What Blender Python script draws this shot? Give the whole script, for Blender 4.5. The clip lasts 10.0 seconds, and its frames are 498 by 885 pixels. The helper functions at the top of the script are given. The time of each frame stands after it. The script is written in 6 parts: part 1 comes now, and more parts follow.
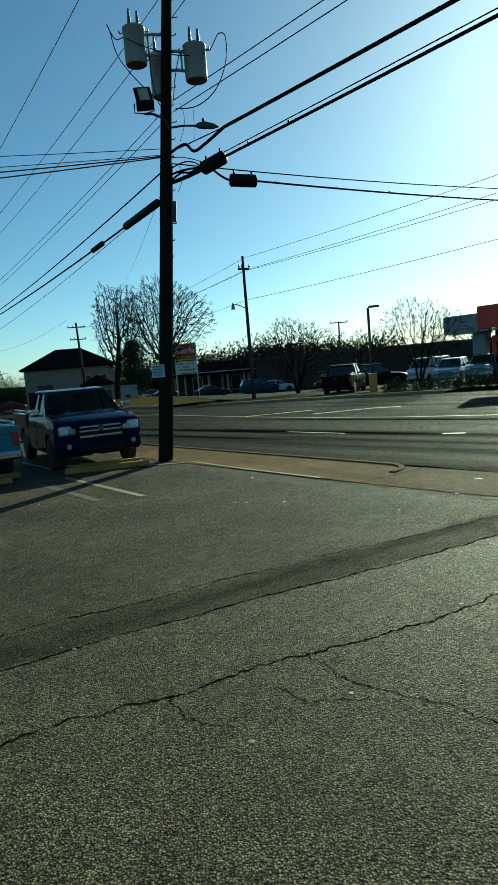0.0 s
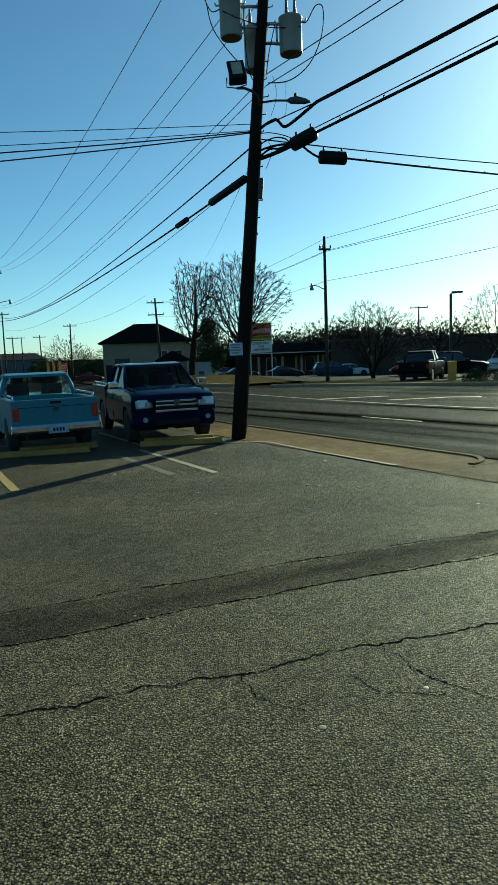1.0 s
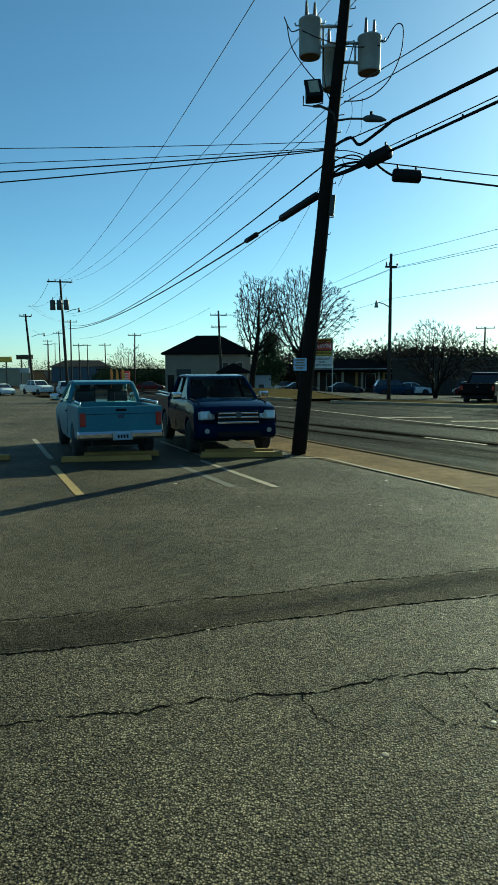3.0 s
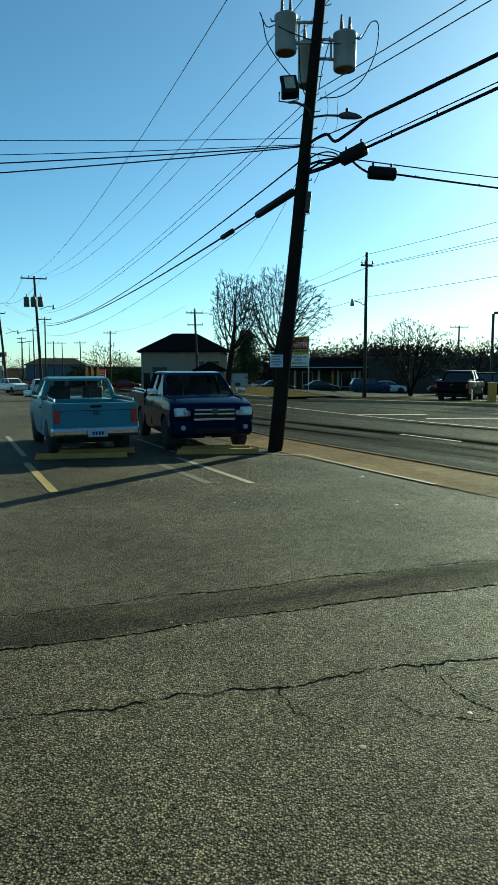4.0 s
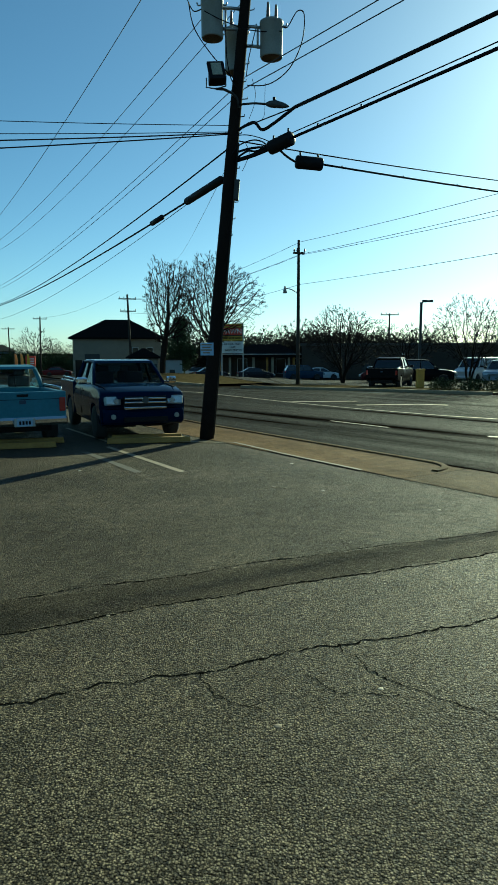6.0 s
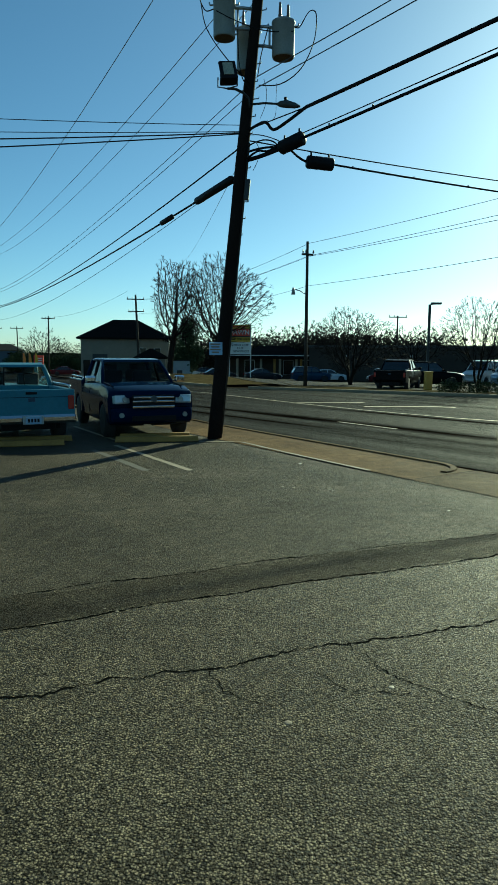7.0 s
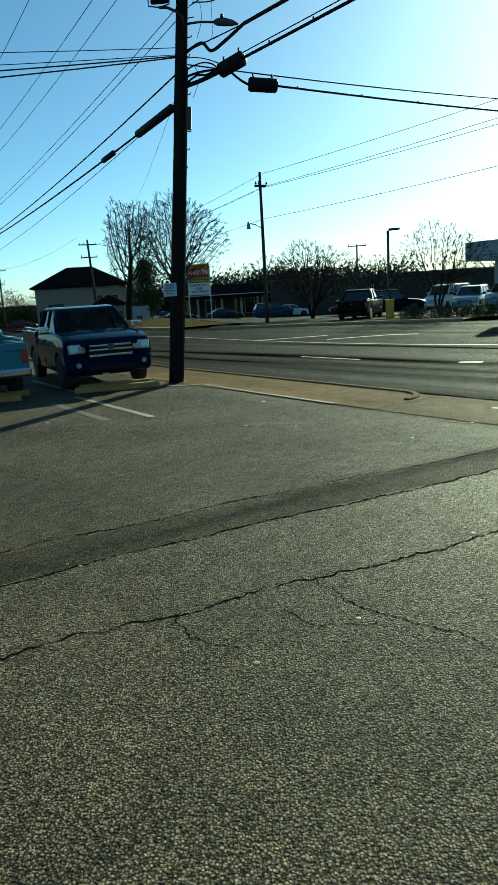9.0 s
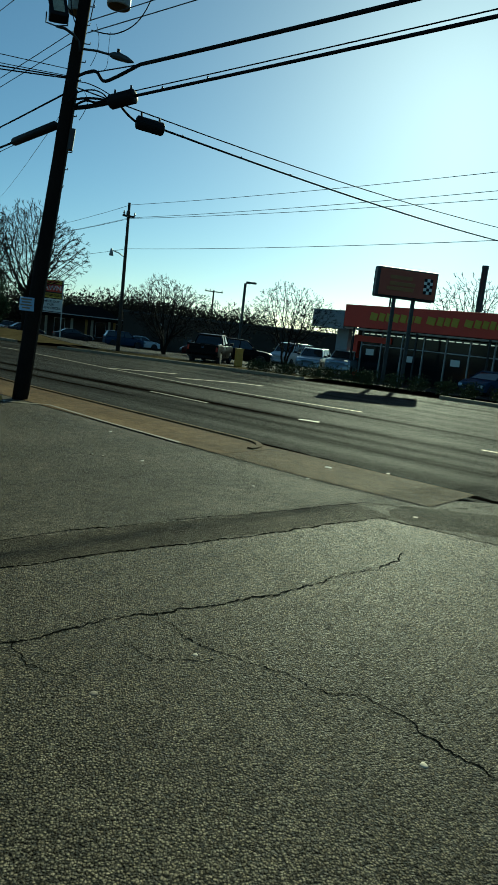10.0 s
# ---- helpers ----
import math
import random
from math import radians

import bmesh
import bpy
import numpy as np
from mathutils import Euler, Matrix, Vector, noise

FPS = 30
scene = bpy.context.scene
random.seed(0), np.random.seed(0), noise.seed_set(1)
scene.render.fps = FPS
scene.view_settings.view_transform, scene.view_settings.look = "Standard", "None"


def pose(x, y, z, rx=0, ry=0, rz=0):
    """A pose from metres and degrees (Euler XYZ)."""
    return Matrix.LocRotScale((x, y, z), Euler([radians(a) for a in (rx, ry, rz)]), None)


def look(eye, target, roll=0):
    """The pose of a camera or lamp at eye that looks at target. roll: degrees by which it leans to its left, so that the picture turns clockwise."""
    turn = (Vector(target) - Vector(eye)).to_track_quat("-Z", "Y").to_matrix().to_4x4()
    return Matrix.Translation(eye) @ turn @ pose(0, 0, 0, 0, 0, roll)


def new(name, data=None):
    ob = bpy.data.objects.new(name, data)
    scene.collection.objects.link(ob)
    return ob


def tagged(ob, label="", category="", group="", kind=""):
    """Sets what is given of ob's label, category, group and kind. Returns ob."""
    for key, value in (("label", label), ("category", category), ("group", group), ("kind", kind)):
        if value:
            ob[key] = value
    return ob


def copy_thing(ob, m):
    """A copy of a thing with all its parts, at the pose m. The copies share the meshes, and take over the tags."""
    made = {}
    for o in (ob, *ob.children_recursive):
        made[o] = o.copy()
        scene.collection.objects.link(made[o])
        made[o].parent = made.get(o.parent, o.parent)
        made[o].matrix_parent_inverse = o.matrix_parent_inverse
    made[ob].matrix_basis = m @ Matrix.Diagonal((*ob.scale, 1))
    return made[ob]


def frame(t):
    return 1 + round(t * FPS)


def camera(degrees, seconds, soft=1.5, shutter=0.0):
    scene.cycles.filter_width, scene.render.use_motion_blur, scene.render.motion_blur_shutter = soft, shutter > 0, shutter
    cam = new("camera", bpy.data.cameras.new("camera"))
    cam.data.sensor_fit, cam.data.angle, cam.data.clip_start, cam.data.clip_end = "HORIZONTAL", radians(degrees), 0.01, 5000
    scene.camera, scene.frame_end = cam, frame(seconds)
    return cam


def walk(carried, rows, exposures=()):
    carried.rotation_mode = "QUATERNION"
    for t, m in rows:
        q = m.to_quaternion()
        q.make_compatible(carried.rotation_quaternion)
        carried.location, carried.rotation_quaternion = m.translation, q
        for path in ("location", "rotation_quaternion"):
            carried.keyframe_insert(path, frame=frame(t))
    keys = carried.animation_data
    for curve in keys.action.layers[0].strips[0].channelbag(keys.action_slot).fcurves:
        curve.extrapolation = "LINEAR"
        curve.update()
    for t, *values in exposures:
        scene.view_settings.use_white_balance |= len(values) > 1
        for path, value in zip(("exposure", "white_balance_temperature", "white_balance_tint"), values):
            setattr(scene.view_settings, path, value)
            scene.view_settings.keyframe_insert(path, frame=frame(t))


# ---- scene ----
cam = camera(40.5, 10.0, soft=0.8)

PATH = [
    (0, (1.053, 0.59, 1.79), (1.12, 2.577, 1.574), -4.8),
    (0.5, (1.012, 0.633, 1.781), (0.955, 2.611, 1.494), -3.9),
    (1, (0.964, 0.646, 1.783), (0.824, 2.625, 1.524), -2.3),
    (1.5, (0.934, 0.641, 1.791), (0.827, 2.624, 1.555), -0.9),
    (2, (0.921, 0.645, 1.791), (0.849, 2.63, 1.56), -0.3),
    (2.5, (0.913, 0.638, 1.801), (0.754, 2.614, 1.541), -0.5),
    (2.7, (0.899, 0.625, 1.804), (0.619, 2.592, 1.571), -1.0),
    (3.8, (0.847, 0.667, 1.766), (0.549, 2.634, 1.56), 0.9),
    (4, (0.875, 0.668, 1.761), (0.64, 2.641, 1.541), -0.1),
    (4.5, (0.963, 0.669, 1.774), (0.871, 2.65, 1.51), -1.1),
    (5, (0.979, 0.65, 1.764), (0.906, 2.622, 1.439), -1.9),
    (5.5, (0.972, 0.665, 1.768), (0.981, 2.643, 1.467), -0.4),
    (6, (0.98, 0.61, 1.79), (0.933, 2.593, 1.531), -0.1),
    (6.2, (0.959, 0.61, 1.776), (0.871, 2.592, 1.522), -0.0),
    (7.3, (0.949, 0.632, 1.756), (0.918, 2.616, 1.5), 1.0),
    (7.5, (0.967, 0.653, 1.759), (1.034, 2.627, 1.445), 0.8),
    (8, (0.991, 0.651, 1.789), (1.011, 2.631, 1.513), -1.0),
    (8.5, (1.037, 0.735, 1.743), (0.988, 2.702, 1.381), -2.4),
    (9, (1.05, 0.749, 1.729), (1.068, 2.702, 1.299), -3.5),
    (9.4, (0.98, 0.681, 1.748), (1.155, 2.657, 1.491), -1.5),
    (9.5, (0.995, 0.686, 1.735), (1.261, 2.664, 1.605), -1.2),
    (9.7, (0.877, 0.659, 1.782), (1.381, 2.584, 1.581), 5.1),
    (10, (0.871, 0.592, 1.793), (1.37, 2.503, 1.48), 6.5),
]
walk(cam, [(t, look(e, g, r)) for t, e, g, r in PATH], exposures=((0.0, 0.60, 5020, -28.0), (0.6, 0.80, 5020, -28.0), (2.0, 0.78, 5020, -28.0), (3.0, 0.94, 5020, -28.0), (4.0, 1.08, 5020, -28.0), (4.6, 0.92, 5020, -28.0), (5.0, 0.85, 5020, -28.0), (7.5, 0.69, 5020, -28.0), (9.0, 0.96, 5020, -28.0), (9.4, 0.70, 5020, -28.0), (9.7, 0.33, 5020, -28.0), (10.0, 0.25, 5020, -28.0)))

# ---- light ----
SUN_AZ, SUN_EL = 28.7, 21.5
world = bpy.data.worlds.new("world")
scene.world = world
world.use_nodes = True
wn = world.node_tree.nodes
sky = wn.new("ShaderNodeTexSky")
sky.sky_type = 'NISHITA'
sky.sun_disc = False
sky.sun_elevation = radians(SUN_EL)
sky.sun_rotation = radians(SUN_AZ)
sky.air_density, sky.dust_density, sky.ozone_density = 0.75, 0.42, 1.5
wn["Background"].inputs["Strength"].default_value = 0.061
world.node_tree.links.new(sky.outputs["Color"], wn["Background"].inputs["Color"])
sun = new("sun", bpy.data.lights.new("sun", 'SUN'))
sun.data.energy, sun.data.angle, sun.data.color = 5.0, radians(0.5), (1.0, 0.80, 0.53)
sun_way = Vector((math.sin(radians(SUN_AZ)) * math.cos(radians(SUN_EL)), math.cos(radians(SUN_AZ)) * math.cos(radians(SUN_EL)), math.sin(radians(SUN_EL))))
sun.matrix_world = look(sun_way * 50, (0, 0, 0))



# ---- materials ----
def mat(name, color, rough=0.6, metal=0.0, vary=0.25, scale=3.0, fine=60.0, bump=0.15, coat=0.0, spec=0.5, random_tone=0.0, height=0.01):
    """Procedural surface: base colour varied at two scales, with fine relief."""
    m = bpy.data.materials.new(name)
    m.use_nodes = True
    nt = m.node_tree
    b = nt.nodes["Principled BSDF"]
    b.inputs["Roughness"].default_value = rough
    b.inputs["Metallic"].default_value = metal
    b.inputs["Coat Weight"].default_value = coat
    b.inputs["Specular IOR Level"].default_value = spec
    co = nt.nodes.new("ShaderNodeTexCoord")
    n1, n2 = nt.nodes.new("ShaderNodeTexNoise"), nt.nodes.new("ShaderNodeTexNoise")
    n1.inputs["Scale"].default_value, n2.inputs["Scale"].default_value = scale, fine
    n1.inputs["Detail"].default_value = n2.inputs["Detail"].default_value = 4
    for n in (n1, n2):
        nt.links.new(co.outputs["Object"], n.inputs["Vector"])
    add = nt.nodes.new("ShaderNodeMath")
    nt.links.new(n1.outputs["Fac"], add.inputs[0]), nt.links.new(n2.outputs["Fac"], add.inputs[1])
    ramp = nt.nodes.new("ShaderNodeMapRange")
    ramp.inputs["From Min"].default_value, ramp.inputs["From Max"].default_value = 0.6, 1.4
    ramp.inputs["To Min"].default_value, ramp.inputs["To Max"].default_value = 1 - vary, 1 + vary
    nt.links.new(add.outputs[0], ramp.inputs["Value"])
    last = ramp.outputs["Result"]
    if random_tone:
        oi = nt.nodes.new("ShaderNodeObjectInfo")
        rr = nt.nodes.new("ShaderNodeMapRange")
        rr.inputs["To Min"].default_value, rr.inputs["To Max"].default_value = 1 - random_tone, 1 + random_tone
        nt.links.new(oi.outputs["Random"], rr.inputs["Value"])
        mu = nt.nodes.new("ShaderNodeMath")
        mu.operation = 'MULTIPLY'
        nt.links.new(last, mu.inputs[0]), nt.links.new(rr.outputs["Result"], mu.inputs[1])
        last = mu.outputs[0]
    vm = nt.nodes.new("ShaderNodeVectorMath")
    vm.operation = 'SCALE'
    vm.inputs[0].default_value = color
    nt.links.new(last, vm.inputs["Scale"])
    nt.links.new(vm.outputs["Vector"], b.inputs["Base Color"])
    if bump:
        bp = nt.nodes.new("ShaderNodeBump")
        bp.inputs["Strength"].default_value, bp.inputs["Distance"].default_value = bump, height
        nt.links.new(n2.outputs["Fac"], bp.inputs["Height"])
        nt.links.new(bp.outputs["Normal"], b.inputs["Normal"])
    return m


def asphalt(name, color, stone=95.0, relief=0.8, rough=0.7, stain=0.3, depth=0.012, fleck=0.5, spec=0.3, binder=0.28, streak=0.0):
    """Worn asphalt: pebbles of many tones set in a darker binder, stains by noise at two sizes."""
    m = bpy.data.materials.new(name)
    m.use_nodes = True
    nt = m.node_tree
    L = nt.links.new

    def node(kind, **ins):
        n = nt.nodes.new("ShaderNode" + kind)
        for k, v in ins.items():
            n.inputs[k.replace("_", " ")].default_value = v
        return n

    def spread(socket, f0, f1, t0, t1):
        n = node("MapRange", From_Min=f0, From_Max=f1, To_Min=t0, To_Max=t1)
        L(socket, n.inputs["Value"])
        return n.outputs["Result"]

    def times(p, q):
        n = nt.nodes.new("ShaderNodeMath")
        n.operation = 'MULTIPLY'
        L(p, n.inputs[0]), L(q, n.inputs[1])
        return n.outputs[0]
    b = nt.nodes["Principled BSDF"]
    b.inputs["Specular IOR Level"].default_value = spec
    co = node("TexCoord")
    warp = node("TexNoise", Scale=stone * 0.6, Detail=2.0)
    L(co.outputs["Object"], warp.inputs["Vector"])
    mixv = nt.nodes.new("ShaderNodeVectorMath")
    mixv.operation = 'MULTIPLY_ADD'
    mixv.inputs[1].default_value = (0.9 / stone, 0.9 / stone, 0.9 / stone)
    L(warp.outputs["Color"], mixv.inputs[0]), L(co.outputs["Object"], mixv.inputs[2])
    v, v2 = node("TexVoronoi", Scale=stone), node("TexVoronoi", Scale=stone * 2.1)
    big, mid, grit = node("TexNoise", Scale=0.45, Detail=6.0), node("TexNoise", Scale=5.0, Detail=5.0), node("TexNoise", Scale=stone * 0.55, Detail=5.0, Roughness=0.65)
    for n in (v, v2):
        L(mixv.outputs[0], n.inputs["Vector"])
    for n in (big, mid, grit):
        L(co.outputs["Object"], n.inputs["Vector"])
    sep = node("SeparateColor")
    L(v.outputs["Color"], sep.inputs["Color"])
    tone = spread(sep.outputs["Red"], 0.0, 1.0, 1 - fleck, 1 + fleck * 1.3)
    gap = spread(v.outputs["Distance"], 0.30, 0.62, 1.0, binder)
    last = times(times(spread(big.outputs["Fac"], 0.3, 0.7, 1 - stain, 1 + stain), spread(mid.outputs["Fac"], 0.3, 0.7, 0.8, 1.2)), times(tone, gap))
    if streak:
        mp = nt.nodes.new("ShaderNodeMapping")
        mp.vector_type = 'TEXTURE'
        mp.inputs["Rotation"].default_value = (0, 0, radians(-50))
        mp.inputs["Scale"].default_value = (22.0, 0.75, 1.0)
        L(co.outputs["Object"], mp.inputs["Vector"])
        lane = node("TexNoise", Scale=1.0, Detail=3.0)
        L(mp.outputs[0], lane.inputs["Vector"])
        last = times(last, spread(lane.outputs["Fac"], 0.3, 0.7, 1 - streak, 1 + streak))
        L(spread(lane.outputs["Fac"], 0.30, 0.75, 0.0, spec * 1.7), b.inputs["Specular IOR Level"])
    vm = nt.nodes.new("ShaderNodeVectorMath")
    vm.operation = 'SCALE'
    vm.inputs[0].default_value = color
    L(last, vm.inputs["Scale"])
    L(vm.outputs["Vector"], b.inputs["Base Color"])
    L(spread(sep.outputs["Green"], 0.0, 1.0, rough - 0.28, rough + 0.2), b.inputs["Roughness"])
    hs = nt.nodes.new("ShaderNodeMath")
    hs.operation = 'MULTIPLY_ADD'
    hs.inputs[1].default_value = 0.35
    L(v2.outputs["Distance"], hs.inputs[0]), L(v.outputs["Distance"], hs.inputs[2])
    hs2 = nt.nodes.new("ShaderNodeMath")
    hs2.operation = 'MULTIPLY_ADD'
    hs2.inputs[1].default_value = -2.0
    L(grit.outputs["Fac"], hs2.inputs[0]), L(hs.outputs[0], hs2.inputs[2])
    bp = node("Bump", Strength=relief, Distance=depth)
    bp.invert = True
    L(hs2.outputs[0], bp.inputs["Height"])
    L(bp.outputs["Normal"], b.inputs["Normal"])
    return m


def glass(name, tint=(0.75, 0.8, 0.8), rough=0.02):
    m = bpy.data.materials.new(name)
    m.use_nodes = True
    b = m.node_tree.nodes["Principled BSDF"]
    b.inputs["Base Color"].default_value = (*tint, 1)
    b.inputs["Transmission Weight"].default_value = 1.0
    b.inputs["Roughness"].default_value = rough
    b.inputs["IOR"].default_value = 1.1
    return m


M_LOT = asphalt("old_lot_asphalt", (0.100, 0.084, 0.057), 95, 0.8, 0.80, 0.40, 0.009, fleck=0.6, spec=0.06, binder=0.34)
M_COARSE = asphalt("coarse_lot_asphalt", (0.140, 0.116, 0.073), 86, 1.0, 0.70, 0.34, 0.0095, fleck=0.8, spec=0.07, binder=0.16)
M_PATCH = asphalt("patch_asphalt", (0.098, 0.083, 0.057), 95, 0.9, 0.85, 0.5, 0.008, spec=0.03)
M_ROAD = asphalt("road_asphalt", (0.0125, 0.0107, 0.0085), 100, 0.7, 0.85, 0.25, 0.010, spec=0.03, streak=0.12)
M_FARLOT = asphalt("far_lot_asphalt", (0.036, 0.030, 0.022), 60, 0.8, 0.8, 0.25, 0.01, spec=0.03)
M_CRACK = mat("crack_tar", (0.006, 0.006, 0.005), 1.0, vary=0.4, scale=20, spec=0.0, bump=0.0)
M_CONC = asphalt("pavement_concrete", (0.150, 0.096, 0.044), 110, 0.6, 0.85, 0.4, 0.006, fleck=0.3, spec=0.03, binder=0.7)
M_CURB = mat("curb_concrete", (0.26, 0.20, 0.125), 0.8, vary=0.3, scale=2.5, fine=60, bump=0.3, spec=0.1)
M_GRASS = mat("dry_grass", (0.075, 0.060, 0.030), 0.95, vary=0.5, scale=1.2, fine=25, bump=0.8, height=0.04, spec=0.0)
M_EARTH = mat("far_ground", (0.027, 0.022, 0.016), 0.9, vary=0.4, scale=0.12, fine=2, spec=0.0)
M_WHITE_LINE = mat("worn_white_paint", (0.21, 0.168, 0.105), 0.7, vary=0.35, scale=6, fine=60, bump=0.2)
M_YELLOW_LINE = mat("worn_yellow_paint", (0.25, 0.165, 0.04), 0.7, vary=0.4, scale=5, fine=50, bump=0.2)
M_YELLOW_STOP = mat("faded_yellow_paint", (0.25, 0.145, 0.028), 0.75, vary=0.35, scale=4, fine=40, bump=0.3)
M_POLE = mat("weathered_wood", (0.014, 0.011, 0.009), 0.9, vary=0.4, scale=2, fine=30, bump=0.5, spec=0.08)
M_POLE2 = mat("grey_weathered_wood", (0.045, 0.038, 0.03), 0.9, vary=0.4, scale=2, fine=30, bump=0.4, spec=0.1)
M_CABLE = mat("black_cable_sheath", (0.010, 0.010, 0.011), 0.7, vary=0.2, spec=0.12)
M_WIRE = mat("bare_wire", (0.05, 0.055, 0.06), 0.5, vary=0.2)
M_TANK = mat("grey_enamel", (0.24, 0.25, 0.235), 0.45, vary=0.15, scale=4, fine=30, bump=0.05)
# Darker than M_TANK; on the far cans the backlit shade is in this colour.
M_CAN = mat("darkened_grey_metal", (0.05, 0.055, 0.055), 0.6, vary=0.2)
M_CERAMIC = mat("brown_porcelain", (0.10, 0.06, 0.04), 0.3, vary=0.2)
M_STEEL = mat("galvanized_steel", (0.35, 0.36, 0.36), 0.45, 0.7, vary=0.2)
M_DARKSTEEL = mat("dark_metal", (0.03, 0.03, 0.03), 0.5, 0.3, vary=0.2)
M_BLACK = mat("black_plastic", (0.010, 0.010, 0.011), 0.6, vary=0.2, spec=0.12)
M_RUBBER = mat("tyre_rubber", (0.014, 0.014, 0.014), 0.8, vary=0.3, fine=90, bump=0.3)
M_CHROME = mat("chrome", (0.75, 0.75, 0.75), 0.12, 1.0, vary=0.08, bump=0.0)
M_ALLOY = mat("alloy_wheel", (0.45, 0.45, 0.46), 0.3, 0.8, vary=0.1)
M_GLASS = glass("car_glass")
M_LENS = mat("clear_lamp_lens", (0.40, 0.43, 0.46), 0.15, 0.2, vary=0.2, scale=20, coat=1.0, bump=0.0)
M_REDLENS = mat("red_lamp_lens", (0.24, 0.008, 0.008), 0.2, vary=0.2, scale=20, coat=0.8, bump=0.0)
M_SEAT = mat("seat_cloth", (0.03, 0.03, 0.033), 0.9, vary=0.2)
M_BARK = mat("grey_bark", (0.016, 0.0125, 0.010), 0.9, vary=0.35, scale=5, fine=40, bump=0.5, spec=0.04)
M_LEAF = mat("dry_leaves", (0.035, 0.030, 0.018), 0.8, vary=0.4, random_tone=0.2, spec=0.04)
M_NEEDLE = mat("evergreen_leaves", (0.035, 0.05, 0.022), 0.8, vary=0.4, spec=0.04)
M_HEDGE = mat("hedge_leaves", (0.05, 0.06, 0.025), 0.8, vary=0.5, scale=8, spec=0.04)


# ---- building blocks ----
def bm_box(bm, size, at=(0, 0, 0), m=None, bevel=0.0):
    t = bmesh.ops.create_cube(bm, size=1.0)
    vs = t["verts"]
    bmesh.ops.scale(bm, vec=size, verts=vs)
    if bevel:
        es = list({e for v in vs for e in v.link_edges})
        r = bmesh.ops.bevel(bm, geom=es, offset=bevel, segments=2, affect='EDGES', profile=0.6)
        vs = list({v for f in r["faces"] for v in f.verts} | {v for v in vs if v.is_valid})
    bmesh.ops.transform(bm, matrix=Matrix.Translation(at) @ (m or Matrix()), verts=vs)
    return vs


def bm_tube(bm, pts, radii, seg=8, caps=True):
    """A round tube through pts with a radius at each."""
    pts = [Vector(p) for p in pts]
    if not hasattr(radii, "__len__"):
        radii = [radii] * len(pts)
    rings = []
    side = None
    for i, p in enumerate(pts):
        d = pts[min(i + 1, len(pts) - 1)] - pts[max(i - 1, 0)]
        d = (d if d.length > 1e-6 else pts[-1] - pts[0]).normalized()
        if side is None:
            side = d.orthogonal().normalized()
        side = (side - d * side.dot(d)).normalized()
        up = d.cross(side)
        rings.append([bm.verts.new(p + radii[i] * (math.cos(a) * side + math.sin(a) * up)) for a in (2 * math.pi * k / seg for k in range(seg))])
    for a, b in zip(rings, rings[1:]):
        for k in range(seg):
            bm.faces.new((a[k], a[(k + 1) % seg], b[(k + 1) % seg], b[k])).smooth = True
    if caps:
        bm.faces.new(rings[0][::-1]), bm.faces.new(rings[-1])


def bm_prism(bm, outline, y0, y1, inset=0.0, shape=None):
    """A side outline in x and z pulled across y, with rims drawn in by inset to round the edges."""
    n = len(outline)
    cx, cz = sum(p[0] for p in outline) / n, sum(p[1] for p in outline) / n

    def ring(y, k):
        out = []
        for i in range(n):
            a, b, c = Vector(outline[i - 1]), Vector(outline[i]), Vector(outline[(i + 1) % n])
            d1, d2 = (b - a).normalized(), (c - b).normalized()
            nrm = Vector((-(d1 + d2).y, (d1 + d2).x))
            nrm = nrm.normalized() if nrm.length > 1e-6 else Vector((0, 0))
            q = b + nrm * k
            co = Vector((q.x, y, q.y))
            out.append(bm.verts.new(shape(co) if shape else co))
        return out
    s = 1 if y1 > y0 else -1
    rs = [ring(y0, inset), ring(y0 + s * inset * 0.4, inset * 0.35), ring(y0 + s * inset * 1.2, 0), ring(y1 - s * inset * 1.2, 0), ring(y1 - s * inset * 0.4, inset * 0.35), ring(y1, inset)] if inset else [ring(y0, 0), ring(y1, 0)]
    fs = []
    for a, b in zip(rs, rs[1:]):
        for k in range(n):
            fs.append(bm.faces.new((a[k], a[(k + 1) % n], b[(k + 1) % n], b[k])))
    fs.append(bm.faces.new(rs[0][::-1])), fs.append(bm.faces.new(rs[-1]))
    bmesh.ops.recalc_face_normals(bm, faces=fs)
    return fs


def to_mesh(bm, name, material, smooth=False):
    me = bpy.data.meshes.new(name)
    if smooth:
        for f in bm.faces:
            f.smooth = True
    bm.to_mesh(me)
    bm.free()
    me.materials.append(material)
    return me


def thing(name, m=None, label="", category="", group="", kind=""):
    ob = new(name)
    ob.matrix_basis = m or Matrix()
    return tagged(ob, label, category, group, kind)


def part(name, bm, material, parent=None, label="", smooth=False):
    ob = new(name, to_mesh(bm, name, material, smooth))
    if parent:
        ob.parent = parent
    return tagged(ob, label)


def solo(name, bm, material, label, category, group="", kind="", smooth=False):
    return tagged(new(name, to_mesh(bm, name, material, smooth)), label, category, group, kind)


# ---- terrain ----
FALL = ((0, 0), (33, 0), (48, -0.35), (60, -0.6), (80, -1.25), (110, -1.6), (180, -1.7), (400, 1.2), (4000, 2.0))


def gz(x, y):
    """Height of the land: level round the lot, falling gently beyond the road and rising again far off."""
    r = math.hypot(x - 1, y - 0.7)
    z = float(np.interp(r, [a for a, _ in FALL], [b for _, b in FALL]))
    return z + 0.75 * math.exp(-((x + 9) ** 2 + (y - 62) ** 2) / 98)


